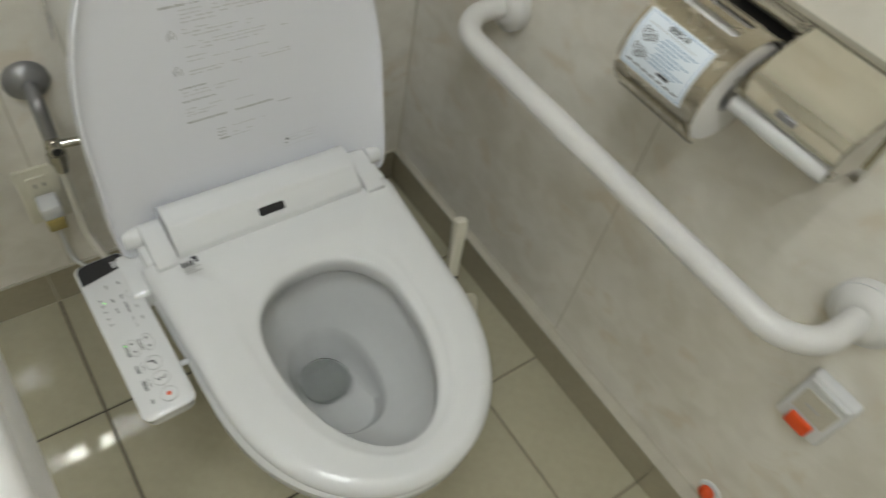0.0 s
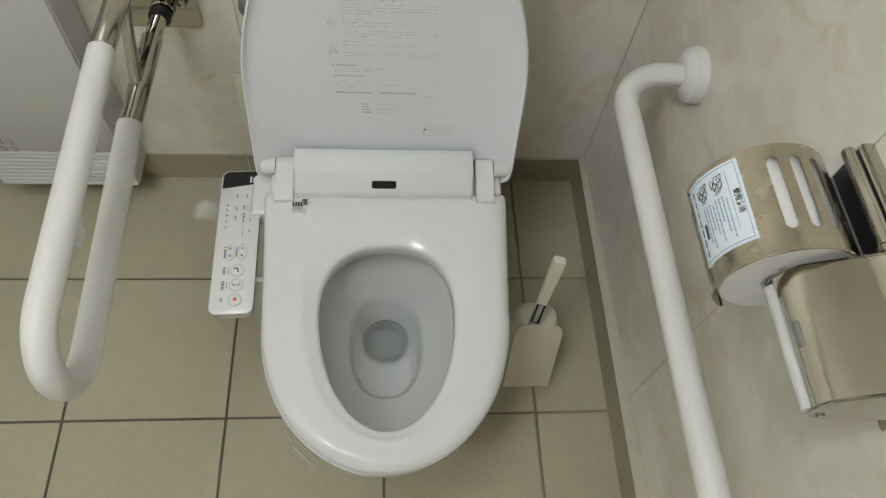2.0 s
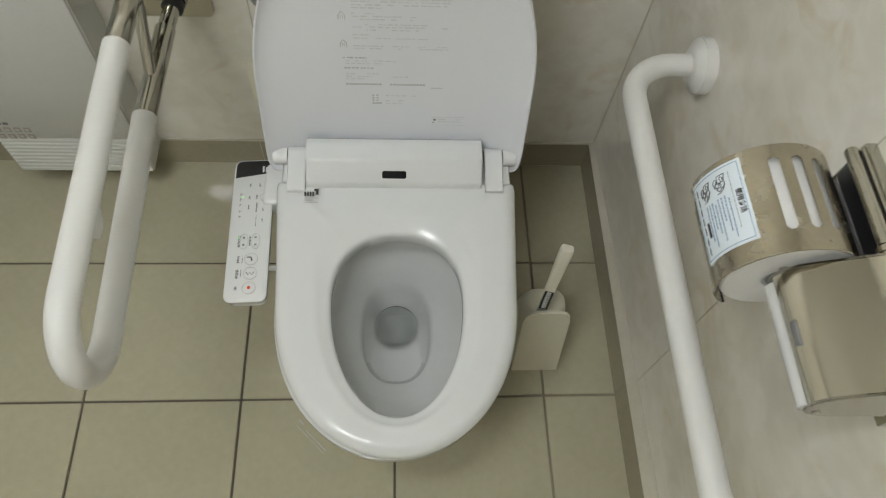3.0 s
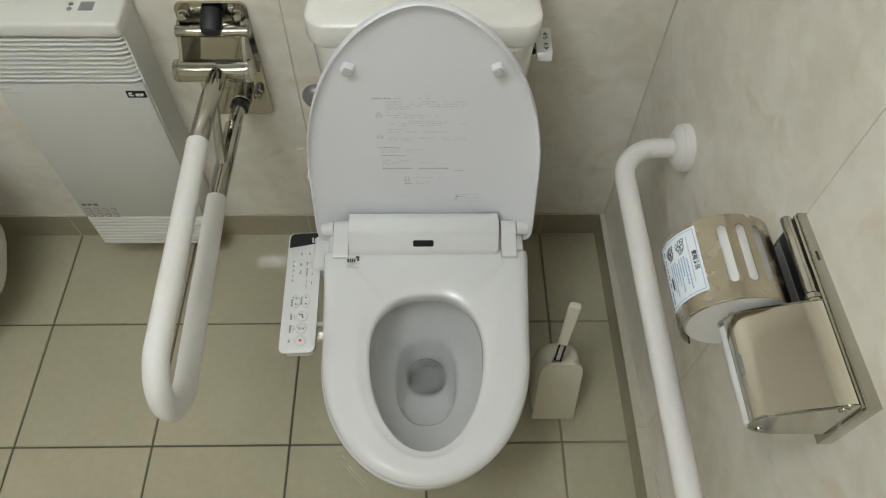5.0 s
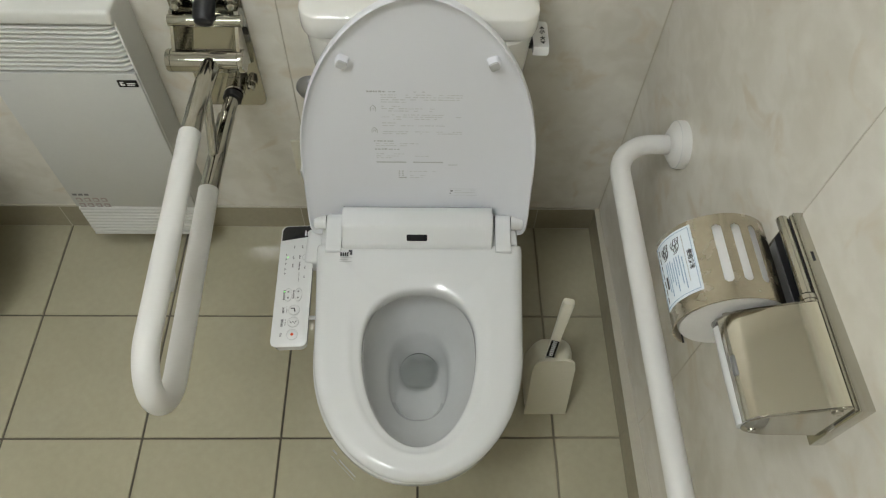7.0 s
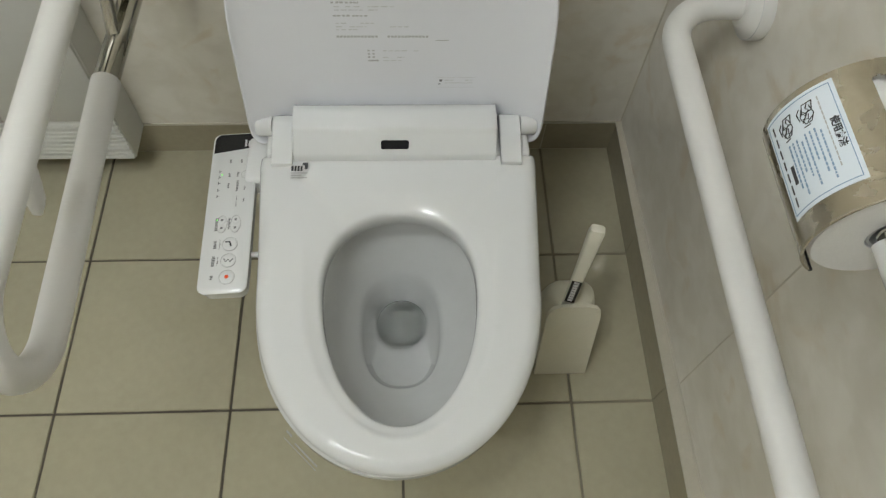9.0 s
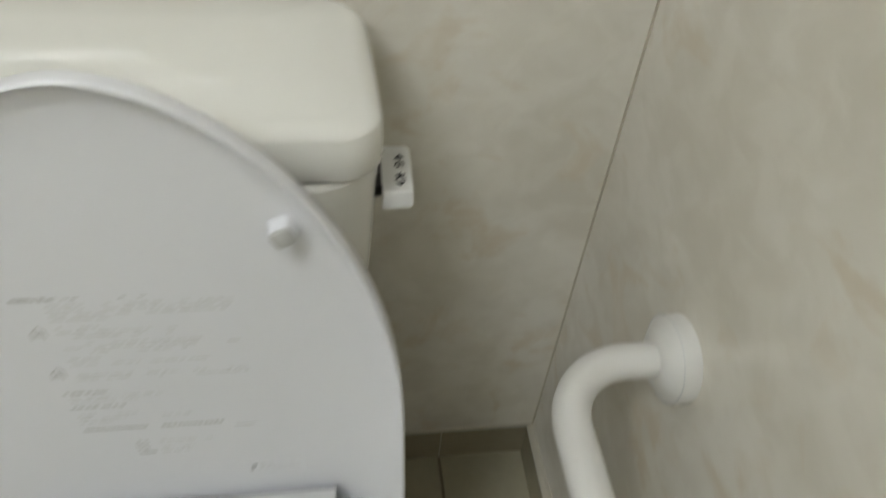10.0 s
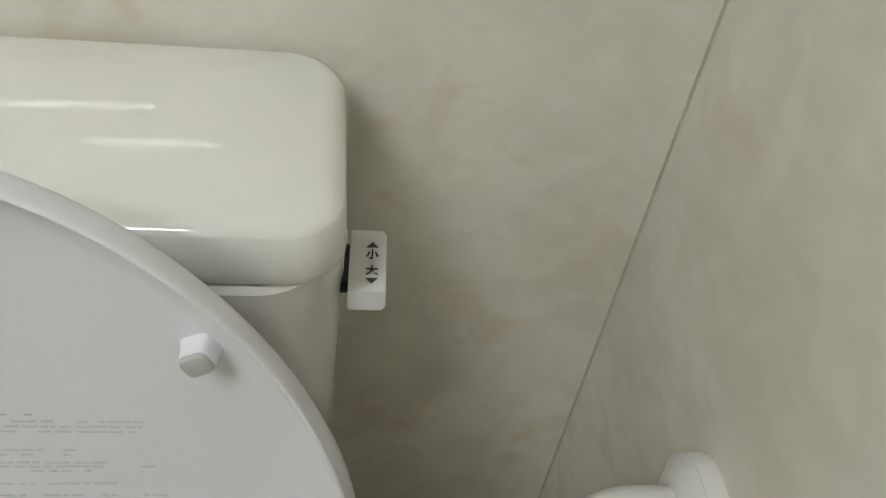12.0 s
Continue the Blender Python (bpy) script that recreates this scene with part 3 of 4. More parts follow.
print_stuff(part("display_text", on(bars([(0.014, 0.017, L - 0.026, L - 0.014), (0.019, 0.022, L - 0.026, L - 0.016)]), CP @ Matrix.Translation((0, 0, 0.0008))), PALEINK, panel))


def ring_mesh(cx, cy, rx, ry, th, h):
    rr = [[(cx + (rx + d) * math.cos(2 * math.pi * k / 28), cy + (ry + d) * math.sin(2 * math.pi * k / 28), z) for k in range(28)] for d, z in ((th, 0), (th, h), (0, h), (0, 0))]
    return loft(rr, (False, False))


for y in (-0.058, -0.083, -0.108):
    bt = part("round_button", on(turned((0.006, y, 0), (0, 0, 1), [(0, 0.0098), (0.0008, 0.0098), (0.0015, 0.008)], 28), CP), PLASTIC, panel)
    part("button_outline", on(ring_mesh(0.006, y, 0.0102, 0.0102, 0.0005, 0.0007), CP), RING, panel)
part("button_sign", on(turned((0.006, -0.108, 0.0015), (0, 0, 1), [(0, 0.0028), (0.0004, 0.0028)], 16), CP), RED, panel, "red stop mark")
part("button_sign", on(tube([(0.0, -0.055, 0.0016), (0.006, -0.055, 0.0016), (0.008, -0.062, 0.0016)], 0.0011, 6), CP), INK, panel)
bm = tube([(0.000, -0.081, 0.0016), (0.003, -0.086, 0.0016), (0.006, -0.082, 0.0016), (0.009, -0.086, 0.0016), (0.012, -0.081, 0.0016)], 0.0007, 6)
part("button_sign", on(bm, CP), INK, panel)
for x in (-0.008, 0.011):
    part("key_outline", on(ring_mesh(x, -0.026, 0.0068, 0.0135, 0.0006, 0.0008), CP), RING, panel)
    for y in (-0.0195, -0.0325):
        part("key", on(turned((x, y, 0), (0, 0, 1), [(0, 0.0052), (0.0008, 0.0052), (0.0012, 0.004)], 20), CP), PLASTIC, panel)
        part("key_sign", on(bars([(x - 0.0016, x + 0.0016, y - 0.0016, y + 0.0016)]), CP @ Matrix.Translation((0, 0, 0.0012))), DARKINK, panel)
part("button_outline", on(ring_mesh(0.019, 0.056, 0.0062, 0.0062, 0.0005, 0.0007), CP), RING, panel)
random.seed(6)
txt = []
for x0, x1, y0, y1 in ((-0.0175, -0.0130, -0.036, -0.016), (0.0005, 0.0036, -0.034, -0.016), (-0.0165, -0.0120, -0.064, -0.052), (-0.0170, -0.0120, -0.091, -0.076), (-0.0170, -0.0130, -0.111, -0.105), (-0.0095, -0.0080, -0.090, -0.076), (-0.0085, -0.0070, -0.066, -0.050), (0.0068, 0.0100, 0.028, 0.046), (0.0180, 0.0205, 0.030, 0.036), (0.0180, 0.0205, 0.010, 0.016), (0.0082, 0.0096, 0.002, 0.022), (-0.0060, -0.0030, 0.053, 0.060), (0.0060, 0.0095, 0.053, 0.061), (-0.0060, -0.0030, 0.034, 0.042), (-0.0060, -0.0030, 0.077, 0.083), (0.0100, 0.0130, 0.077, 0.083), (0.0205, 0.0240, 0.074, 0.086)):
    y = y0
    while y < y1:
        h = random.uniform(0.0012, 0.0026)
        txt.append((x0, x1 - random.uniform(0.0, 0.0012), y, min(y + h, y1)))
        y += h + 0.0008
for y in (0.050, 0.040, 0.028, 0.060, 0.018):
    txt += [(-0.0200, -0.0190, y, y + 0.005), (-0.0190, -0.0165, y + 0.0022, y + 0.0030)]
print_stuff(part("panel_text", on(bars(txt), CP), DARKINK, panel))
for y in (0.056, -0.020):
    part("status_light", on(bars([(-0.0165, -0.0145, y, y + 0.0025)]), CP), GREEN, panel, "tiny green light")

# ---- grab bar on the wall beside the toilet ----
bar = thing("grab_bar", "white resin-coated grab bar fixed along the wall", "grab bar")
RX, RZ = 0.340, 0.612
part("rail", tube(fillet([(wall_x(0.318) - 0.01, 0.318, RZ), (RX, 0.318, RZ), (RX, -0.345, RZ), (wall_x(-0.345) - 0.01, -0.345, RZ)], 0.066, 14), 0.0168, 28), RESIN, bar)
for y in (0.318, -0.345):
    fl = part("flange", turned((wall_x(y) + 0.0005, y, RZ), (-1, 0, 0), [(0, 0.0), (0, 0.0415), (0.0150, 0.0415), (0.0162, 0.0408), (0.0250, 0.0285), (0.0268, 0.0255), (0.0275, 0.020), (0.0275, 0.0)], 40), RESIN, bar)
    part("flange_seam", turned((wall_x(y) - 0.0156, y, RZ), (-1, 0, 0), [(0, 0.0405), (0, 0.0416), (0.0004, 0.0416), (0.0004, 0.0400)], 40), PLASTIC, fl)

# ---- folding rail on the back wall ----
fold = thing("folding_rail", "stainless folding support rail with white grips on wall plate", "support rail")
PX0, PX1, PZ0, PZ1 = -0.443, -0.314, 0.455, 0.730
plate = part("wall_plate", on(slab(rounded(PX0, PX1, PZ0, PZ1, 0.014), 0, 0.006), Matrix.Translation((0, BACK, 0)) @ Euler((radians(90), 0, 0)).to_matrix().to_4x4()), CHROME, fold)
for x, z in ((-0.427, 0.710), (-0.331, 0.710), (-0.333, 0.520), (-0.427, 0.520)):
    part("bolt", turned((x, BACK - 0.006, z), (0, -1, 0), [(0, 0.011), (0.006, 0.011), (0.007, 0.008), (0.018, 0.008), (0.021, 0.0045), (0.022, 0)], 12), CHROME, plate)
for x in (-0.4365, -0.3225):
    part("cheek", on(loft([[(y, z, d) for y, z in ((0.556, 0.70), (0.535, 0.705), (0.492, 0.655), (0.488, 0.62), (0.510, 0.605), (0.556, 0.57))] for d in (-0.003, 0.003)]), Matrix(((0, 0, 1, x), (1, 0, 0, 0), (0, 1, 0, 0), (0, 0, 0, 1)))), CHROME, fold)
part("stop_rod", turned((-0.442, 0.528, 0.690), (1, 0, 0), [(0, 0.011), (0.128, 0.011)]), CHROME, fold)
part("rubber_stop", turned((-0.376, 0.550, 0.716), (0, -0.90, -0.42), [(0, 0.019), (0.034, 0.019), (0.041, 0.016), (0.044, 0.010), (0.0445, 0)], 24), BLACK, fold, "black rubber stop")
part("hinge_barrel", turned((-0.453, 0.491, 0.631), (1, 0, 0), [(0, 0.0), (0, 0.0195), (0.003, 0.021), (0.009, 0.021), (0.0092, 0.0195), (0.0098, 0.0195), (0.010, 0.021), (0.128, 0.021), (0.1282, 0.0195), (0.1288, 0.0195), (0.129, 0.021), (0.136, 0.021), (0.139, 0.0195), (0.139, 0)], 32), CHROME, fold)
TX, ZU, ZL, YE, TE = -0.378, 0.640, 0.507, -0.128, -0.366
part("upper_tube", tube([(TX + 0.004, 0.485, 0.632), (TX + 0.002, 0.40, ZU), (TX, 0.30, ZU)], 0.0165, 24), CHROME, fold)
part("lower_tube", tube([(TX + 0.004, 0.47, ZL), (TX, 0.285, ZL)], 0.0165, 24), CHROME, fold)
part("lower_rod", tube([(TX + 0.012, 0.540, ZL + 0.006), (TX + 0.004, 0.46, ZL)], 0.0135, 20), CHROME, fold)
part("lower_socket", turned((TX + 0.013, 0.5535, ZL + 0.006), (0, -1, 0), [(0, 0.019), (0.024, 0.019), (0.026, 0.017)]), CHROME, fold)
part("black_ring", turned((TX + 0.011, 0.527, ZL + 0.005), (-0.08, -1, -0.07), [(0, 0.0165), (0.001, 0.018), (0.014, 0.018), (0.015, 0.0165)]), BLACK, fold, "black rubber ring")
part("brace", tube([(TX + 0.002, 0.43, ZU - 0.008), (TX, 0.365, ZL + 0.008)], 0.009, 16), CHROME, fold)
grip = tube(fillet([(TX, 0.308, ZU), (TE, YE, ZU), (TE, YE, ZL), (TX, 0.292, ZL)], 0.0655, 16), 0.0182, 28)
part("grip", grip, RESIN, fold, "white resin grip bent into a loop")
tab = [[(TX - 0.002 + x * f, 0.088 - 0.030 * q + y * f, 0.640 - 0.076 * q) for x, y in rounded(-0.0075, 0.0075, -0.017, 0.017, 0.006, 4)] for q, f in ((0.0, 1.25), (0.3, 1.1), (0.7, 0.9), (0.93, 0.72), (1.0, 0.45))]
part("grip_tab", loft(tab), RESIN, fold, "small translucent white tab")

# ---- paper holder ----
holder = thing("paper_holder", "twin stainless toilet paper holder on the wall", "paper holder")
HY0, HY1, HC, HZ, HR = 0.002, -0.113, 0.377, 0.783, 0.0655
HW = wall_x(-0.12)
back = part("back_plate", box(HW - 0.0135, HW + 0.0035, -0.246, 0.002, 0.738, 0.8515, 0.0012), CHROME, holder)
part("plate_slot", box(HW - 0.0085, HW - 0.0055, -0.066, -0.054, 0.8512, 0.8521), BLACK, back)
# Black strips stand in for dark reflections in the steel plate.
part("dark_reflection", box(HW - 0.0146, HW - 0.0133, -0.243, -0.001, 0.800, 0.836), BLACK, back, "black strip for the dark reflection behind the hinge rod")
part("dark_reflection", box(HW - 0.0146, HW - 0.0133, -0.243, -0.001, 0.8375, 0.8440), BLACK, back)
part("plate_lip", tube([(HW - 0.0150, -0.001, 0.8475), (HW - 0.0150, -0.244, 0.8475)], 0.0022, 10), CHROME, back)
part("hinge_rod", turned((0.4435, 0.0, 0.8425), (0, -1, 0), [(0, 0.0055), (0.002, 0.0068), (0.106, 0.0068), (0.1065, 0.0055), (0.108, 0.0055), (0.1085, 0.0095), (0.114, 0.0095), (0.1145, 0.008), (0.118, 0.008), (0.1185, 0.0062), (0.242, 0.0062)], 24), CHROME, holder)


def arc_cover(y0, y1, a0, a1, cx, cz, r, th, slots, n=48, my=20):
    """A bent sheet round an axis along y, with slots cut right through it."""
    bm = bmesh.new()
    cut = lambda a, f: any(abs(a - s) < 5.2 * math.sqrt(max(0.0, 1 - (max(0.0, 0.18 - f, f - 0.76) / 0.05) ** 2)) for s in slots)
    vs = {}
    def vert(i, j, d):
        key = (i, j, d)
        if key not in vs:
            a = radians(a0 + (a1 - a0) * i / n)
            vs[key] = bm.verts.new((cx + (r + d * th) * math.cos(a), y0 + (y1 - y0) * j / my, cz + (r + d * th) * math.sin(a)))
        return vs[key]
    keep = {(i, j): not cut(a0 + (a1 - a0) * (i + 0.5) / n, (j + 0.5) / my) for i in range(n) for j in range(my)}
    for (i, j), k in keep.items():
        if not k:
            continue
        bm.faces.new([vert(i, j, 1), vert(i + 1, j, 1), vert(i + 1, j + 1, 1), vert(i, j + 1, 1)])
        bm.faces.new([vert(i, j, 0), vert(i, j + 1, 0), vert(i + 1, j + 1, 0), vert(i + 1, j, 0)])
        for (ni, nj), (p, q) in {(i - 1, j): ((i, j), (i, j + 1)), (i + 1, j): ((i + 1, j), (i + 1, j + 1)), (i, j - 1): ((i, j), (i + 1, j)), (i, j + 1): ((i, j + 1), (i + 1, j + 1))}.items():
            if not keep.get((ni, nj), False):
                bm.faces.new([vert(*p, 1), vert(*q, 1), vert(*q, 0), vert(*p, 0)])
    return bm


cover = part("roll_cover", arc_cover(HY0, HY1, 42, 232, HC, HZ, HR, 0.0012, (68, 87, 106), 160, 80), BRUSHED, holder, "bent stainless cover with three slots")
part("cover_rim", tube([(HC + (HR + 0.0006) * math.cos(radians(a)), HY1, HZ + (HR + 0.0006) * math.sin(radians(a))) for a in range(42, 234, 6)], 0.0013, 8), BRUSHED, cover)
part("cover_edge", tube([(HC + (HR + 0.0006) * math.cos(radians(232)), y, HZ + (HR + 0.0006) * math.sin(radians(232))) for y in (HY0, HY1)], 0.0016, 8), BLACK, cover)
# the label follows the bend
LA0, LA1, LR = 131, 188, HR + 0.0018


def bent(bm):
    """Bends a flat label, x along the axis and y round the bend, onto the cover."""
    for v in bm.verts:
        a = radians(LA0) + v.co.y / LR
        r = LR + v.co.z
        v.co = Vector((HC + r * math.cos(a), HY0 - 0.006 - v.co.x, HZ + r * math.sin(a)))
    return bm


ARC = LR * radians(LA1 - LA0)
bm = bmesh.new()
bmesh.ops.create_grid(bm, x_segments=4, y_segments=24, size=0.5)
for v in bm.verts:
    v.co = Vector(((v.co.x + 0.5) * 0.090, (v.co.y + 0.5) * ARC, 0))
lab = part("label", bent(bm), LABEL, cover, "pale blue instruction label")


def label_bars(name, rects, ink):
    bm = bmesh.new()
    for x0, x1, y0, y1 in rects:
        k = max(1, round((y1 - y0) / 0.004))
        for i in range(k):
            box(x0, x1, y0 + (y1 - y0) * i / k, y0 + (y1 - y0) * (i + 1) / k, 0.0003, 0.0006, bm=bm)
    print_stuff(part(name, bent(bm), ink, lab))


random.seed(9)
label_bars("label_border", [(0.003, 0.0036, 0.003, ARC - 0.003), (0.0864, 0.087, 0.003, ARC - 0.003), (0.003, 0.087, 0.003, 0.0036), (0.003, 0.087, ARC - 0.0036, ARC - 0.003)], BLUEINK)
label_bars("label_heading", [(0.010 + i * 0.0046, 0.0135 + i * 0.0046, 0.0132, 0.0141) for i in range(14)], GREYINK)
rows = []
for i in range(8):
    y = 0.0180 + i * 0.0040
    x = 0.034 + (0.004 if i in (0, 4) else 0.0)
    while x < 0.080 - 0.010 * (i % 3):
        w = random.uniform(0.0015, 0.0045)
        rows.append((x, min(x + w, 0.082), y, y + 0.0013))
        x += w + 0.0009
label_bars("label_text", rows, BLUEINK)
label_bars("label_small_text", [(0.008 + i * 0.011, 0.016 + i * 0.011, ARC - 0.010, ARC - 0.0085) for i in range(7)] + [(0.05, 0.066, ARC - 0.018, ARC - 0.0145)], INK)
for y in (0.018, 0.037):
    bm = bmesh.new()
    for pts in ([(0.010, 0), (0.010, 0.008), (0.018, 0.010), (0.018, 0.002), (0.010, 0)], [(0.013, 0.003), (0.021, 0.001), (0.027, 0.004), (0.027, 0.009), (0.020, 0.012), (0.013, 0.009)], [(0.020, 0.005), (0.024, 0.006), (0.022, 0.010)], [(0.012, 0.011), (0.015, 0.014), (0.022, 0.013)], [(0.011, 0.004), (0.014, 0.006), (0.017, 0.004), (0.020, 0.008)], [(0.023, 0.002), (0.026, 0.007), (0.029, 0.006), (0.029, 0.011)], [(0.015, 0.010), (0.019, 0.006), (0.025, 0.011)]):
        tube([(x, y + v, 0.0004) for x, v in pts], 0.00042, 6, bm)
    print_stuff(part("label_drawing", bent(bm), INK, lab))
bm = letters("使用方法", 0.0068, 0.00015)
bm = on(bm, Matrix.Translation((0.046, 0.0080, 0.0003)) @ Matrix.Diagonal((1, -1, 1, 1)))
part("label_title", bent(bm), INK, lab)

roll = thing("toilet_roll", "white toilet paper roll inside the slotted steel cover", "toilet roll")
part("paper", turned((HC + 0.002, HY0 - 0.002, HZ - 0.003), (0, -1, 0), [(0, 0.02), (0, 0.059), (0.003, 0.061), (0.106, 0.061), (0.109, 0.059), (0.1095, 0.022), (0.080, 0.020)], 48), PAPER, roll)
part("core", turned((HC + 0.002, HY0 - 0.06, HZ - 0.003), (0, -1, 0), [(0, 0.0205), (0.0508, 0.0205), (0.0508, 0.0185), (0.02, 0.0185)], 32), GREYP, roll)
# the empty half: flat flap, roller and end plates
prof = [(0.4485, 0.8500), (0.4440, 0.8505), (0.4200, 0.8420), (0.3900, 0.8318), (0.3690, 0.8242), (0.3625, 0.8205), (0.3580, 0.8145), (0.3550, 0.8070), (0.3535, 0.8010)]
flap = part("paper_flap", loft([[(x, y, z) for x, z in prof] + [(x + 0.0006, y, z - 0.0013) for x, z in prof[::-1]] for y in (-0.119, -0.240)]), LIT_STEEL, holder, "polished stainless paper flap")
part("flap_notch", box(0.3545, 0.3590, -0.190, -0.166, 0.8055, 0.8135, 0.0008, 1), GREYM, flap)
ends = [(HW - 0.0132, 0.848), (0.446, 0.8485), (0.420, 0.8400), (0.390, 0.8298), (0.369, 0.8222), (0.3605, 0.8150), (0.3560, 0.8050), (0.3545, 0.7960), (0.3560, 0.7880), (0.3620, 0.7800), (0.3720, 0.7735), (0.3900, 0.7670), (HW - 0.0132, 0.7640)]
for y, d in ((-0.2415, 0.002), (-0.1165, 0.002)):
    part("end_plate", loft([[(x, y - d / 2, z) for x, z in ends], [(x, y + d / 2, z) for x, z in ends]]), CHROME, holder)
# Grey sheet added for the dim reflection in the plate; no separate backing.
part("dim_reflection", box(HW - 0.0150, HW - 0.0134, -0.112, -0.004, 0.745, 0.798), GREYM, holder, "grey strip for the dim reflection in the steel behind the roll")
part("screw", turned((0.4380, -0.2423, 0.8385), (0, -1, 0), [(0, 0.006), (0.0015, 0.006), (0.0025, 0.004), (0.0025, 0)], 20), CHROME, holder)
part("screw", turned((0.3700, -0.2423, 0.7840), (0, -1, 0), [(0, 0.004), (0.0015, 0.004), (0.002, 0.002)], 20), CHROME, holder)
part("rivet", turned((0.3640, -0.1150, 0.8060), (0, 1, 0), [(0, 0.005), (0.003, 0.005), (0.004, 0.003)], 16), CHROME, holder)
part("roller", turned((0.3680, -0.1180, 0.7850), (0, -1, 0), [(0, 0.006), (0.002, 0.0135), (0.061, 0.0142), (0.120, 0.0135), (0.1225, 0.006)], 28), PLASTIC, holder, "bare white plastic roller")
part("pressed_sticker", on(bars([(-0.055, 0.055, -0.009, 0.009)]), Matrix.Translation((HW - 0.0147, -0.18, 0.785)) @ Euler((radians(90), 0, radians(-90))).to_matrix().to_4x4()), TRIM, holder)
print_stuff(part("sticker_text", on(bars([(-0.05, -0.01, -0.004, 0.004), (0.0, 0.045, -0.004, 0.003)]), Matrix.Translation((HW - 0.0151, -0.18, 0.785)) @ Euler((radians(90), 0, radians(-90))).to_matrix().to_4x4()), PINKINK, holder, "faded red lettering, worn"))

# ---- call buttons ----
call = thing("call_button", "white emergency call box with a red push button", "call button")
CW = wall_x(-0.39)
part("case", box(CW - 0.019, CW + 0.001, -0.424, -0.356, 0.398, 0.500, 0.006, 3), PLASTIC, call)
part("top_rail", box(CW - 0.0235, CW - 0.0175, -0.418, -0.362, 0.485, 0.494, 0.0025, 2), PLASTIC, call)
part("inset", box(CW - 0.0205, CW - 0.018, -0.415, -0.365, 0.432, 0.474, 0.001, 1), TRIM, call)
part("marking", box(CW - 0.021, CW - 0.0202, -0.398, -0.377, 0.450, 0.454), GREYINK, call)
part("push_button", box(CW - 0.0255, CW - 0.017, -0.406, -0.372, 0.403, 0.426, 0.003, 2), RED, call, "red push button")
low = thing("emergency_button", "round red emergency call knob low on the wall", "call button")
part("base", turned((CW + 0.0005, -0.385, 0.125), (-1, 0, 0), [(0, 0.02), (0.004, 0.02), (0.006, 0.017)]), PLASTIC, low)
part("knob", turned((CW - 0.005, -0.385, 0.125), (-1, 0, 0), [(0, 0.013), (0.008, 0.013), (0.012, 0.010), (0.014, 0.004), (0.0145, 0)]), RED, low, "red knob")

# ---- brush and its stand ----
stand = thing("brush_stand", "beige plastic toilet brush stand on the floor", "brush stand")
BX, BY = 0.288, 0.118
def stand_ring(z, hw, y0, y1, r, drop=0.0):
    return [(BX + x, y, z + drop * (y1 - y) / (y1 - y0)) for x, y in rounded(-hw, hw, y0, y1, r, 6)]
rings = [stand_ring(0.0, 0.0475, 0.070, 0.178, 0.008), stand_ring(0.004, 0.049, 0.068, 0.180, 0.010), stand_ring(0.06, 0.048, 0.090, 0.179, 0.014), stand_ring(0.10, 0.0465, 0.108, 0.177, 0.022), stand_ring(0.128, 0.0445, 0.116, 0.174, 0.026), stand_ring(0.146, 0.040, 0.116, 0.170, 0.025), stand_ring(0.154, 0.034, 0.114, 0.164, 0.021), stand_ring(0.157, 0.024, 0.112, 0.152, 0.014)]
part("cup", loft(rings), BEIGE, stand)
front = loft([[(BX - 0.003 + x, 0.0535 + z * 0.265 + d, z) for x, z in [(-0.047, 0.0), (0.046, 0.0), (0.0450, 0.155), (0.0430, 0.169), (0.036, 0.179), (0.022, 0.1835), (-0.022, 0.1835), (-0.036, 0.179), (-0.0430, 0.168), (-0.0455, 0.152)]] for d in (0.0, 0.006)])
part("front_plate", front, BEIGE, stand)
# The stand is solid here; a black block draws the opening's shade.
part("slit", box(BX - 0.030, BX + 0.026, 0.1065, 0.1150, 0.150, 0.1600, 0.002, 1), BLACK, stand, "black block for the shade in the opening behind the front plate")
brush = thing("toilet_brush", "cream toilet brush standing in its beige stand", "toilet brush")
HD = Vector((0.014, 0.036, 0.243)).normalized()
HX = (Vector((1, -0.25, 0)) - HD * HD.dot(Vector((1, -0.25, 0)))).normalized()
HM = Matrix.Translation((0.273, 0.1115, 0.122)) @ Matrix((HX, HD.cross(HX), HD)).transposed().to_4x4()
rings = []
for z, hx, hy in ((0.0, 0.009, 0.006), (0.07, 0.0095, 0.006), (0.14, 0.010, 0.0065), (0.20, 0.0115, 0.0075), (0.232, 0.012, 0.009), (0.240, 0.0105, 0.0075), (0.242, 0.007, 0.005)):
    rings.append([(x, y, z) for x, y in rounded(-hx, hx, -hy, hy, min(hx, hy) * 0.7, 4)])
handle = part("handle", on(loft(rings), HM), mat("cream_plastic", (0.70, 0.67, 0.56), 0.35, vary=0.02, scale=30), brush)
part("handle_mark", on(bars([(-0.0082, 0.0082, 0, 0.058)]), HM @ Matrix.Translation((0, -0.0068, 0.058)) @ Euler((radians(90), 0, 0)).to_matrix().to_4x4()), GLOSSB, handle, "dark sticker with pale writing")
print_stuff(part("handle_text", on(bars([(-0.004, 0.004, 0.004 + i * 0.0068, 0.009 + i * 0.0068) for i in range(8)]), HM @ Matrix.Translation((0, -0.0072, 0.058)) @ Euler((radians(90), 0, 0)).to_matrix().to_4x4()), PALEINK, handle))
part("head", turned((0.275, 0.120, 0.022), (0, 0, 1), [(0, 0.010), (0.006, 0.022), (0.05, 0.022), (0.075, 0.012), (0.115, 0.006)], 20), PAPER, brush)

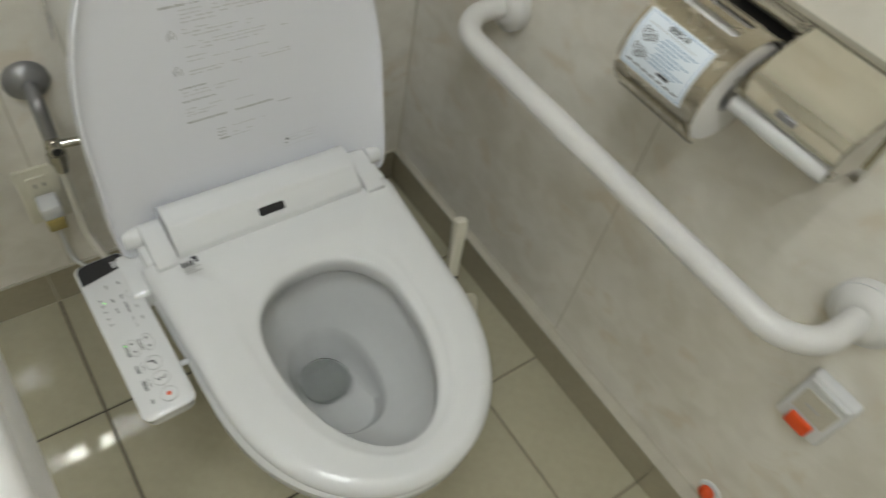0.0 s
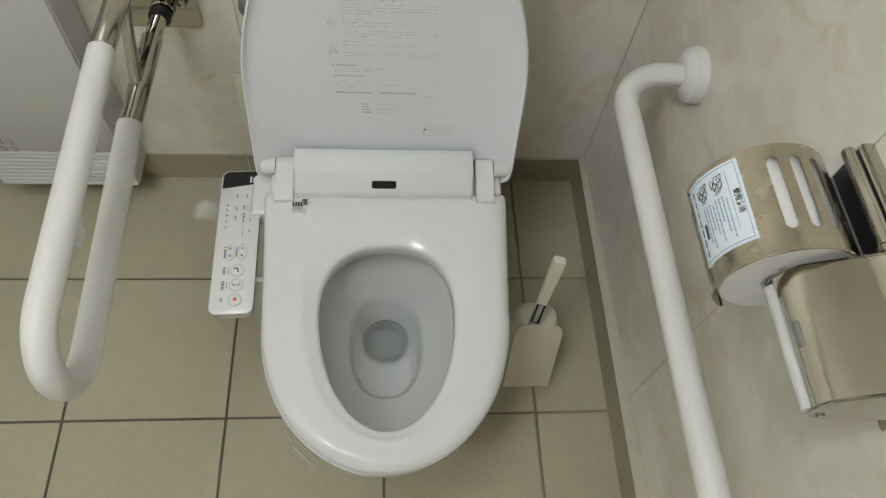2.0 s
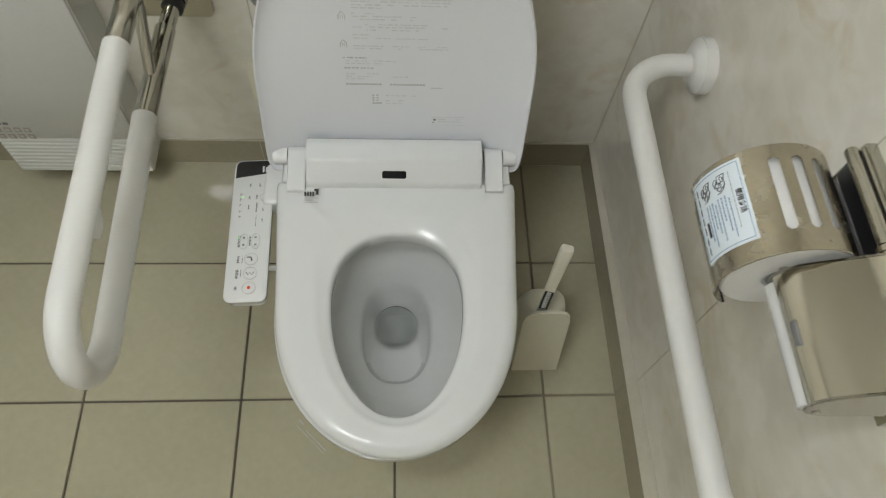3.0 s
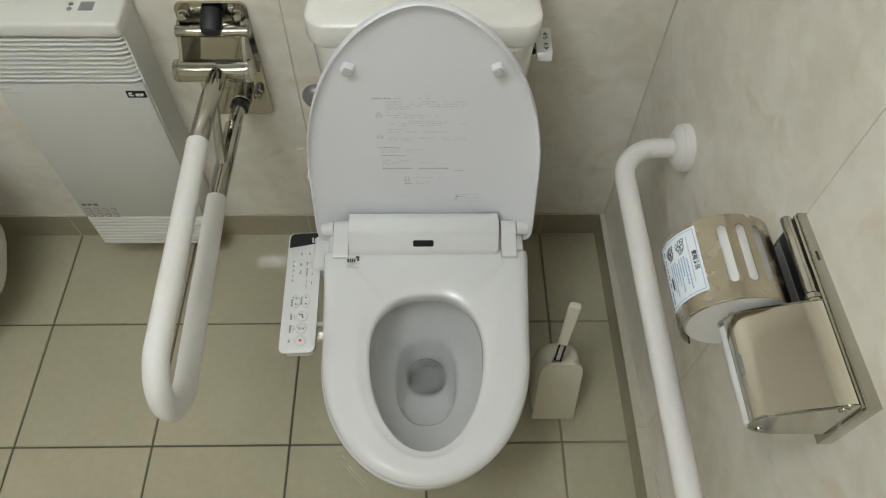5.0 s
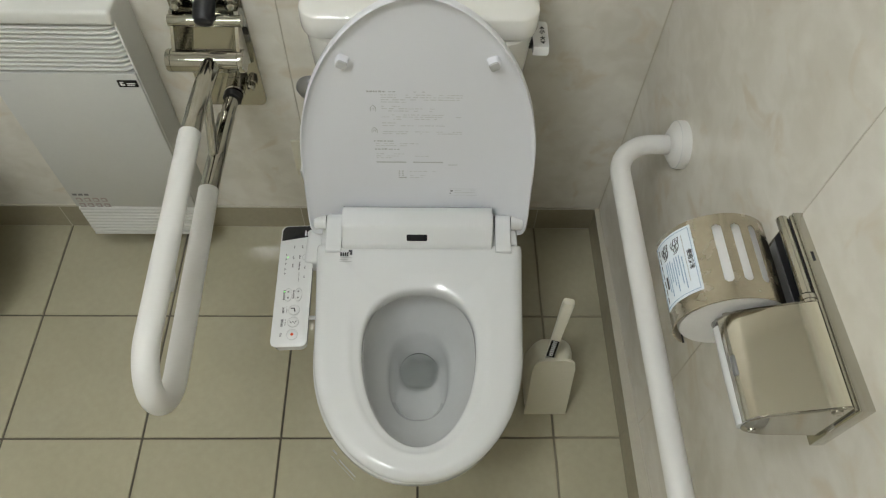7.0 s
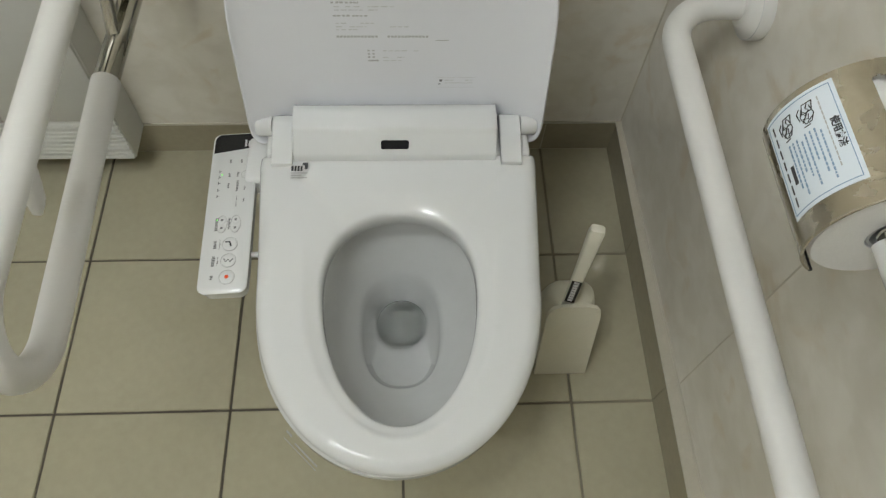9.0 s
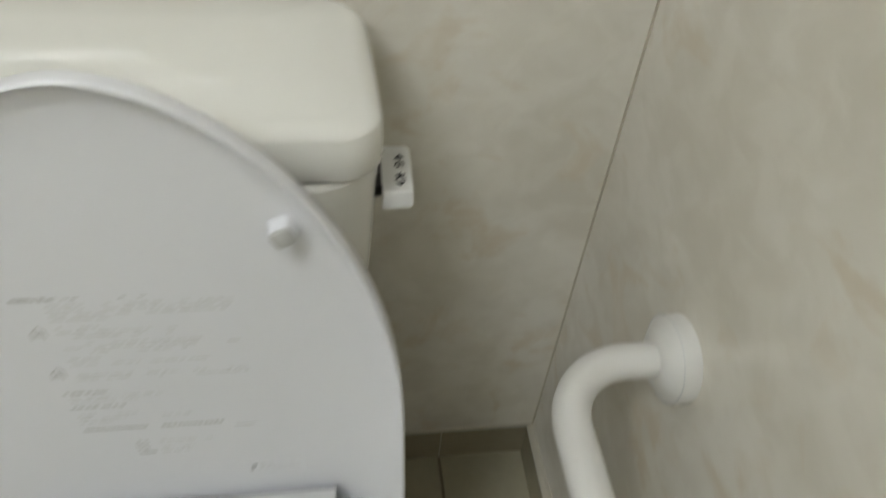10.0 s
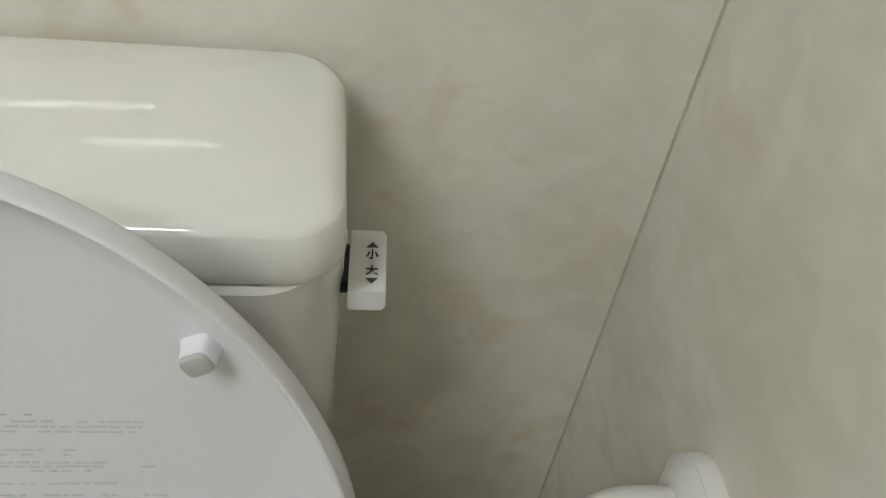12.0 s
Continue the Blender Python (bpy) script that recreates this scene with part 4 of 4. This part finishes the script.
# ---- panel heater ----
heater = thing("wall_heater", "white slim panel heater with louvres on the back wall", "heater")
X0, X1, YF = -0.786, -0.513, 0.474
part("case", box(X0 + 0.004, X1 - 0.004, YF + 0.016, BACK - 0.0005, 0.085, 0.735, 0.003), HEATW, heater)
part("front_panel", box(X0 + 0.001, X1 - 0.001, YF, YF + 0.018, 0.203, 0.612, 0.003, 2), HEATP, heater, "plain grey-white front panel")
part("side_panel", box(X1 - 0.0035, X1 + 0.0005, YF + 0.006, BACK - 0.001, 0.088, 0.728, 0.0015, 1), HEATW, heater)
part("side_panel", box(X0 - 0.0005, X0 + 0.0035, YF + 0.006, BACK - 0.001, 0.088, 0.728, 0.0015, 1), HEATW, heater)
top = part("top_cover", box(X0 - 0.002, X1 + 0.002, YF - 0.004, BACK - 0.0006, 0.722, 0.752, 0.007, 4), HEATW, heater)
part("control_display", box(-0.585, -0.560, 0.505, 0.528, 0.7515, 0.7528, 0.0005, 1), GREYM, top, "small dark display")
for y in (0.509, 0.522):
    part("control_button", turned((-0.600, y, 0.752), (0, 0, 1), [(0, 0.0042), (0.0012, 0.0042), (0.0016, 0.003)], 16), GREYM, top)
for i in range(10):
    z = 0.618 + i * 0.0104
    pr = [(YF + 0.001, z), (YF + 0.0002, z + 0.002), (YF + 0.001, z + 0.0040), (YF + 0.009, z + 0.0056), (YF + 0.0155, z + 0.0058), (YF + 0.0155, z + 0.002)]
    rows = [(X0 + 0.001, 0), (X1 - 0.022, 0)] + [(X1 - 0.022 + 0.021 * math.sin(radians(a)), 0.011 * (1 - math.cos(radians(a)))) for a in (20, 40, 60, 75, 88)]
    part("slat", loft([[(x, min(y + d, YF + 0.0158), q + d * 0.4) for y, q in pr] for x, d in rows]), HEATW, heater)
for i in range(9):
    z = 0.090 + i * 0.0122
    part("slat", loft([[(x, y, q) for y, q in ((YF + 0.0015, z), (YF + 0.0015, z + 0.0065), (YF + 0.006, z + 0.009), (YF + 0.0158, z + 0.009), (YF + 0.0158, z))] for x in (X0 + 0.002, X1 - 0.002)]), HEATW, heater)
FL = Matrix.Translation((0, YF - 0.0002, 0)) @ Euler((radians(90), 0, 0)).to_matrix().to_4x4()
badge = part("badge", on(slab(rounded(-0.553, -0.517, 0.581, 0.598, 0.002), 0, 0.0008), FL), GLOSSB, heater, "small black badge")
print_stuff(part("badge_sign", on(bars([(-0.549, -0.546, 0.585, 0.594), (-0.546, -0.541, 0.585, 0.588), (-0.546, -0.542, 0.591, 0.594), (-0.537, -0.521, 0.589, 0.591), (-0.537, -0.523, 0.585, 0.587)]), FL @ Matrix.Translation((0, 0, 0.0008))), PAPER, badge))
random.seed(2)
print_stuff(part("warning_label", on(bars([(-0.776 + i * 0.013, -0.766 + i * 0.013, 0.246, 0.253) for i in range(3)]), FL), DARKINK, heater))
print_stuff(part("warning_print", on(bars([(-0.774 + i * 0.0185, -0.761 + i * 0.0185, 0.203 + j * 0.021, 0.217 + j * 0.021) for i in range(4) for j in range(2)]), FL), PINKINK, heater, "faded pink warning pictures"))
print_stuff(part("warning_detail", on(bars([(-0.772 + i * 0.0185, -0.765 + i * 0.0185, 0.206 + j * 0.021, 0.213 + j * 0.021) for i in range(4) for j in range(2)]), FL @ Matrix.Translation((0, 0, 0.0006))), HEATP, heater))
print_stuff(part("top_print", on(bars([(-0.782 + i * 0.006, -0.778 + i * 0.006, 0.600, 0.604) for i in range(4)] + [(-0.776, -0.745, 0.592, 0.5935)]), FL), GREYINK, heater))

# ---- water supply and socket behind the toilet ----
valve = thing("stop_valve", "grey wall rosette with chrome stop valve and hose", "stop valve")
VX, VZ = -0.217, 0.502
part("rosette", turned((VX, BACK - 0.0005, VZ), (0, -1, 0), [(0, 0.031), (0.006, 0.031), (0.013, 0.026), (0.018, 0.016), (0.020, 0.012)], 32), GREYM, valve)
part("pipe", tube(fillet([(VX, BACK - 0.01, VZ), (VX, 0.50, VZ), (VX, 0.50, 0.42)], 0.015, 8), 0.010, 18), GREYM, valve)
part("spindle", turned((VX, 0.50, 0.435), (0, -1, 0.1), [(0, 0.011), (0.014, 0.011), (0.0145, 0.0085), (0.03, 0.0085), (0.031, 0.006)], 20), CHROME, valve)
part("slot_end", turned((VX, 0.4695, 0.438), (0, -1, 0.1), [(0, 0.0065), (0.0012, 0.0065)], 16), BLACK, valve)
part("outlet_branch", tube([(VX, 0.50, 0.425), (VX + 0.045, 0.495, 0.425)], 0.007, 14), CHROME, valve)
part("union_nut", turned((VX, 0.50, 0.425), (0, 0, -1), [(0, 0.012), (0.012, 0.012), (0.013, 0.0145), (0.030, 0.0145), (0.032, 0.011), (0.05, 0.010)], 8), CHROME, valve)
part("hose", tube(fillet([(VX, 0.50, 0.38), (VX + 0.002, 0.50, 0.22), (VX + 0.02, 0.44, 0.17), (VX + 0.055, 0.36, 0.26), (VX + 0.07, 0.33, 0.36)], 0.03, 8), 0.0065, 14), HOSE, valve, "translucent vinyl supply hose")
socket = thing("wall_socket", "cream wall socket plate behind the toilet", "socket")
part("plate", box(-0.285, -0.222, BACK - 0.008, BACK - 0.0005, 0.225, 0.345, 0.003, 2), BEIGE, socket)
part("outlet_block", box(-0.270, -0.237, BACK - 0.011, BACK - 0.007, 0.290, 0.330, 0.002, 1), BEIGE, socket)
for x in (-0.260, -0.247):
    part("pin_slot", box(x - 0.001, x + 0.001, BACK - 0.0115, BACK - 0.0105, 0.307, 0.316), BLACK, socket)
plug = thing("power_plug", "white plug with a yellow tag in the socket", "plug")
part("plug_body", box(-0.268, -0.236, BACK - 0.046, BACK - 0.0085, 0.262, 0.290, 0.005, 2), PLASTIC, plug)
part("plug_tag", box(-0.266, -0.238, BACK - 0.047, BACK - 0.012, 0.236, 0.2615, 0.003, 2), AMBER, plug, "yellow tag")
part("cord", tube(fillet([(-0.252, 0.53, 0.237), (-0.252, 0.52, 0.15), (-0.20, 0.45, 0.13), (-0.16, 0.36, 0.24), (-0.15, 0.33, 0.37)], 0.03, 8), 0.0035, 10), PLASTIC, plug)

# ---- bin in the corner beyond the heater ----
pail = thing("waste_bin", "rounded white plastic bin on the floor by the wall", "bin")
part("body", turned((-1.15, 0.33, 0.0), (0, 0, 1), [(0, 0.10), (0.02, 0.105), (0.06, 0.130), (0.12, 0.180), (0.19, 0.213), (0.26, 0.222), (0.40, 0.224), (0.44, 0.220), (0.45, 0.21)], 48), HEATW, pail)
part("bin_lid", turned((-1.15, 0.33, 0.451), (0, 0, 1), [(0, 0.215), (0.01, 0.217), (0.03, 0.20), (0.045, 0.13), (0.05, 0.02)], 48), PLASTIC, pail)

# ---- floor tiles and skirting tiles ----
def tile_mesh(w, d):
    bm = box(-w / 2, w / 2, -d / 2, d / 2, -0.010, 0.0, 0.0012, 1)
    me = bpy.data.meshes.new("tile")
    for f in bm.faces:
        f.smooth = False
    bm.to_mesh(me)
    bm.free()
    me.materials.append(TILE)
    return me


cache = {}
G = 0.0022
xs = [RIGHT + 0.0065] + [0.3 - 0.3 * i for i in range(8)] + [LEFT]
ys = [BACK + 0.006] + [0.3 - 0.3 * i for i in range(8)] + [FRONT]
for a, b in zip(xs, xs[1:]):
    for c, d in zip(ys, ys[1:]):
        w, h = round(a - b - 2 * G, 4), round(c - d - 2 * G, 4)
        if (w, h) not in cache:
            cache[w, h] = tile_mesh(w, h)
        ob = new("tile", cache[w, h])
        ob.parent = floor
        ob.location = ((a + b) / 2, (c + d) / 2, 0.0)
skirting = thing("baseboard", "beige tiled skirting along the walls", "skirting", kind="structure")
for a, b in zip(xs, xs[1:]):
    part("skirting_tile", box(b + 0.0005, a - 0.0005, BACK + 0.0005, BACK + 0.007, 0.001, SK, 0.0006, 1), SKIRT, skirting)
for c, d in zip(ys, ys[1:]):
    part("skirting_tile", box(RIGHT + 0.0005, RIGHT + 0.0085, d + 0.0004, c - (0.0072 if c > BACK else 0.0004), 0.001, SK, 0.0006, 1), SKIRT, skirting)
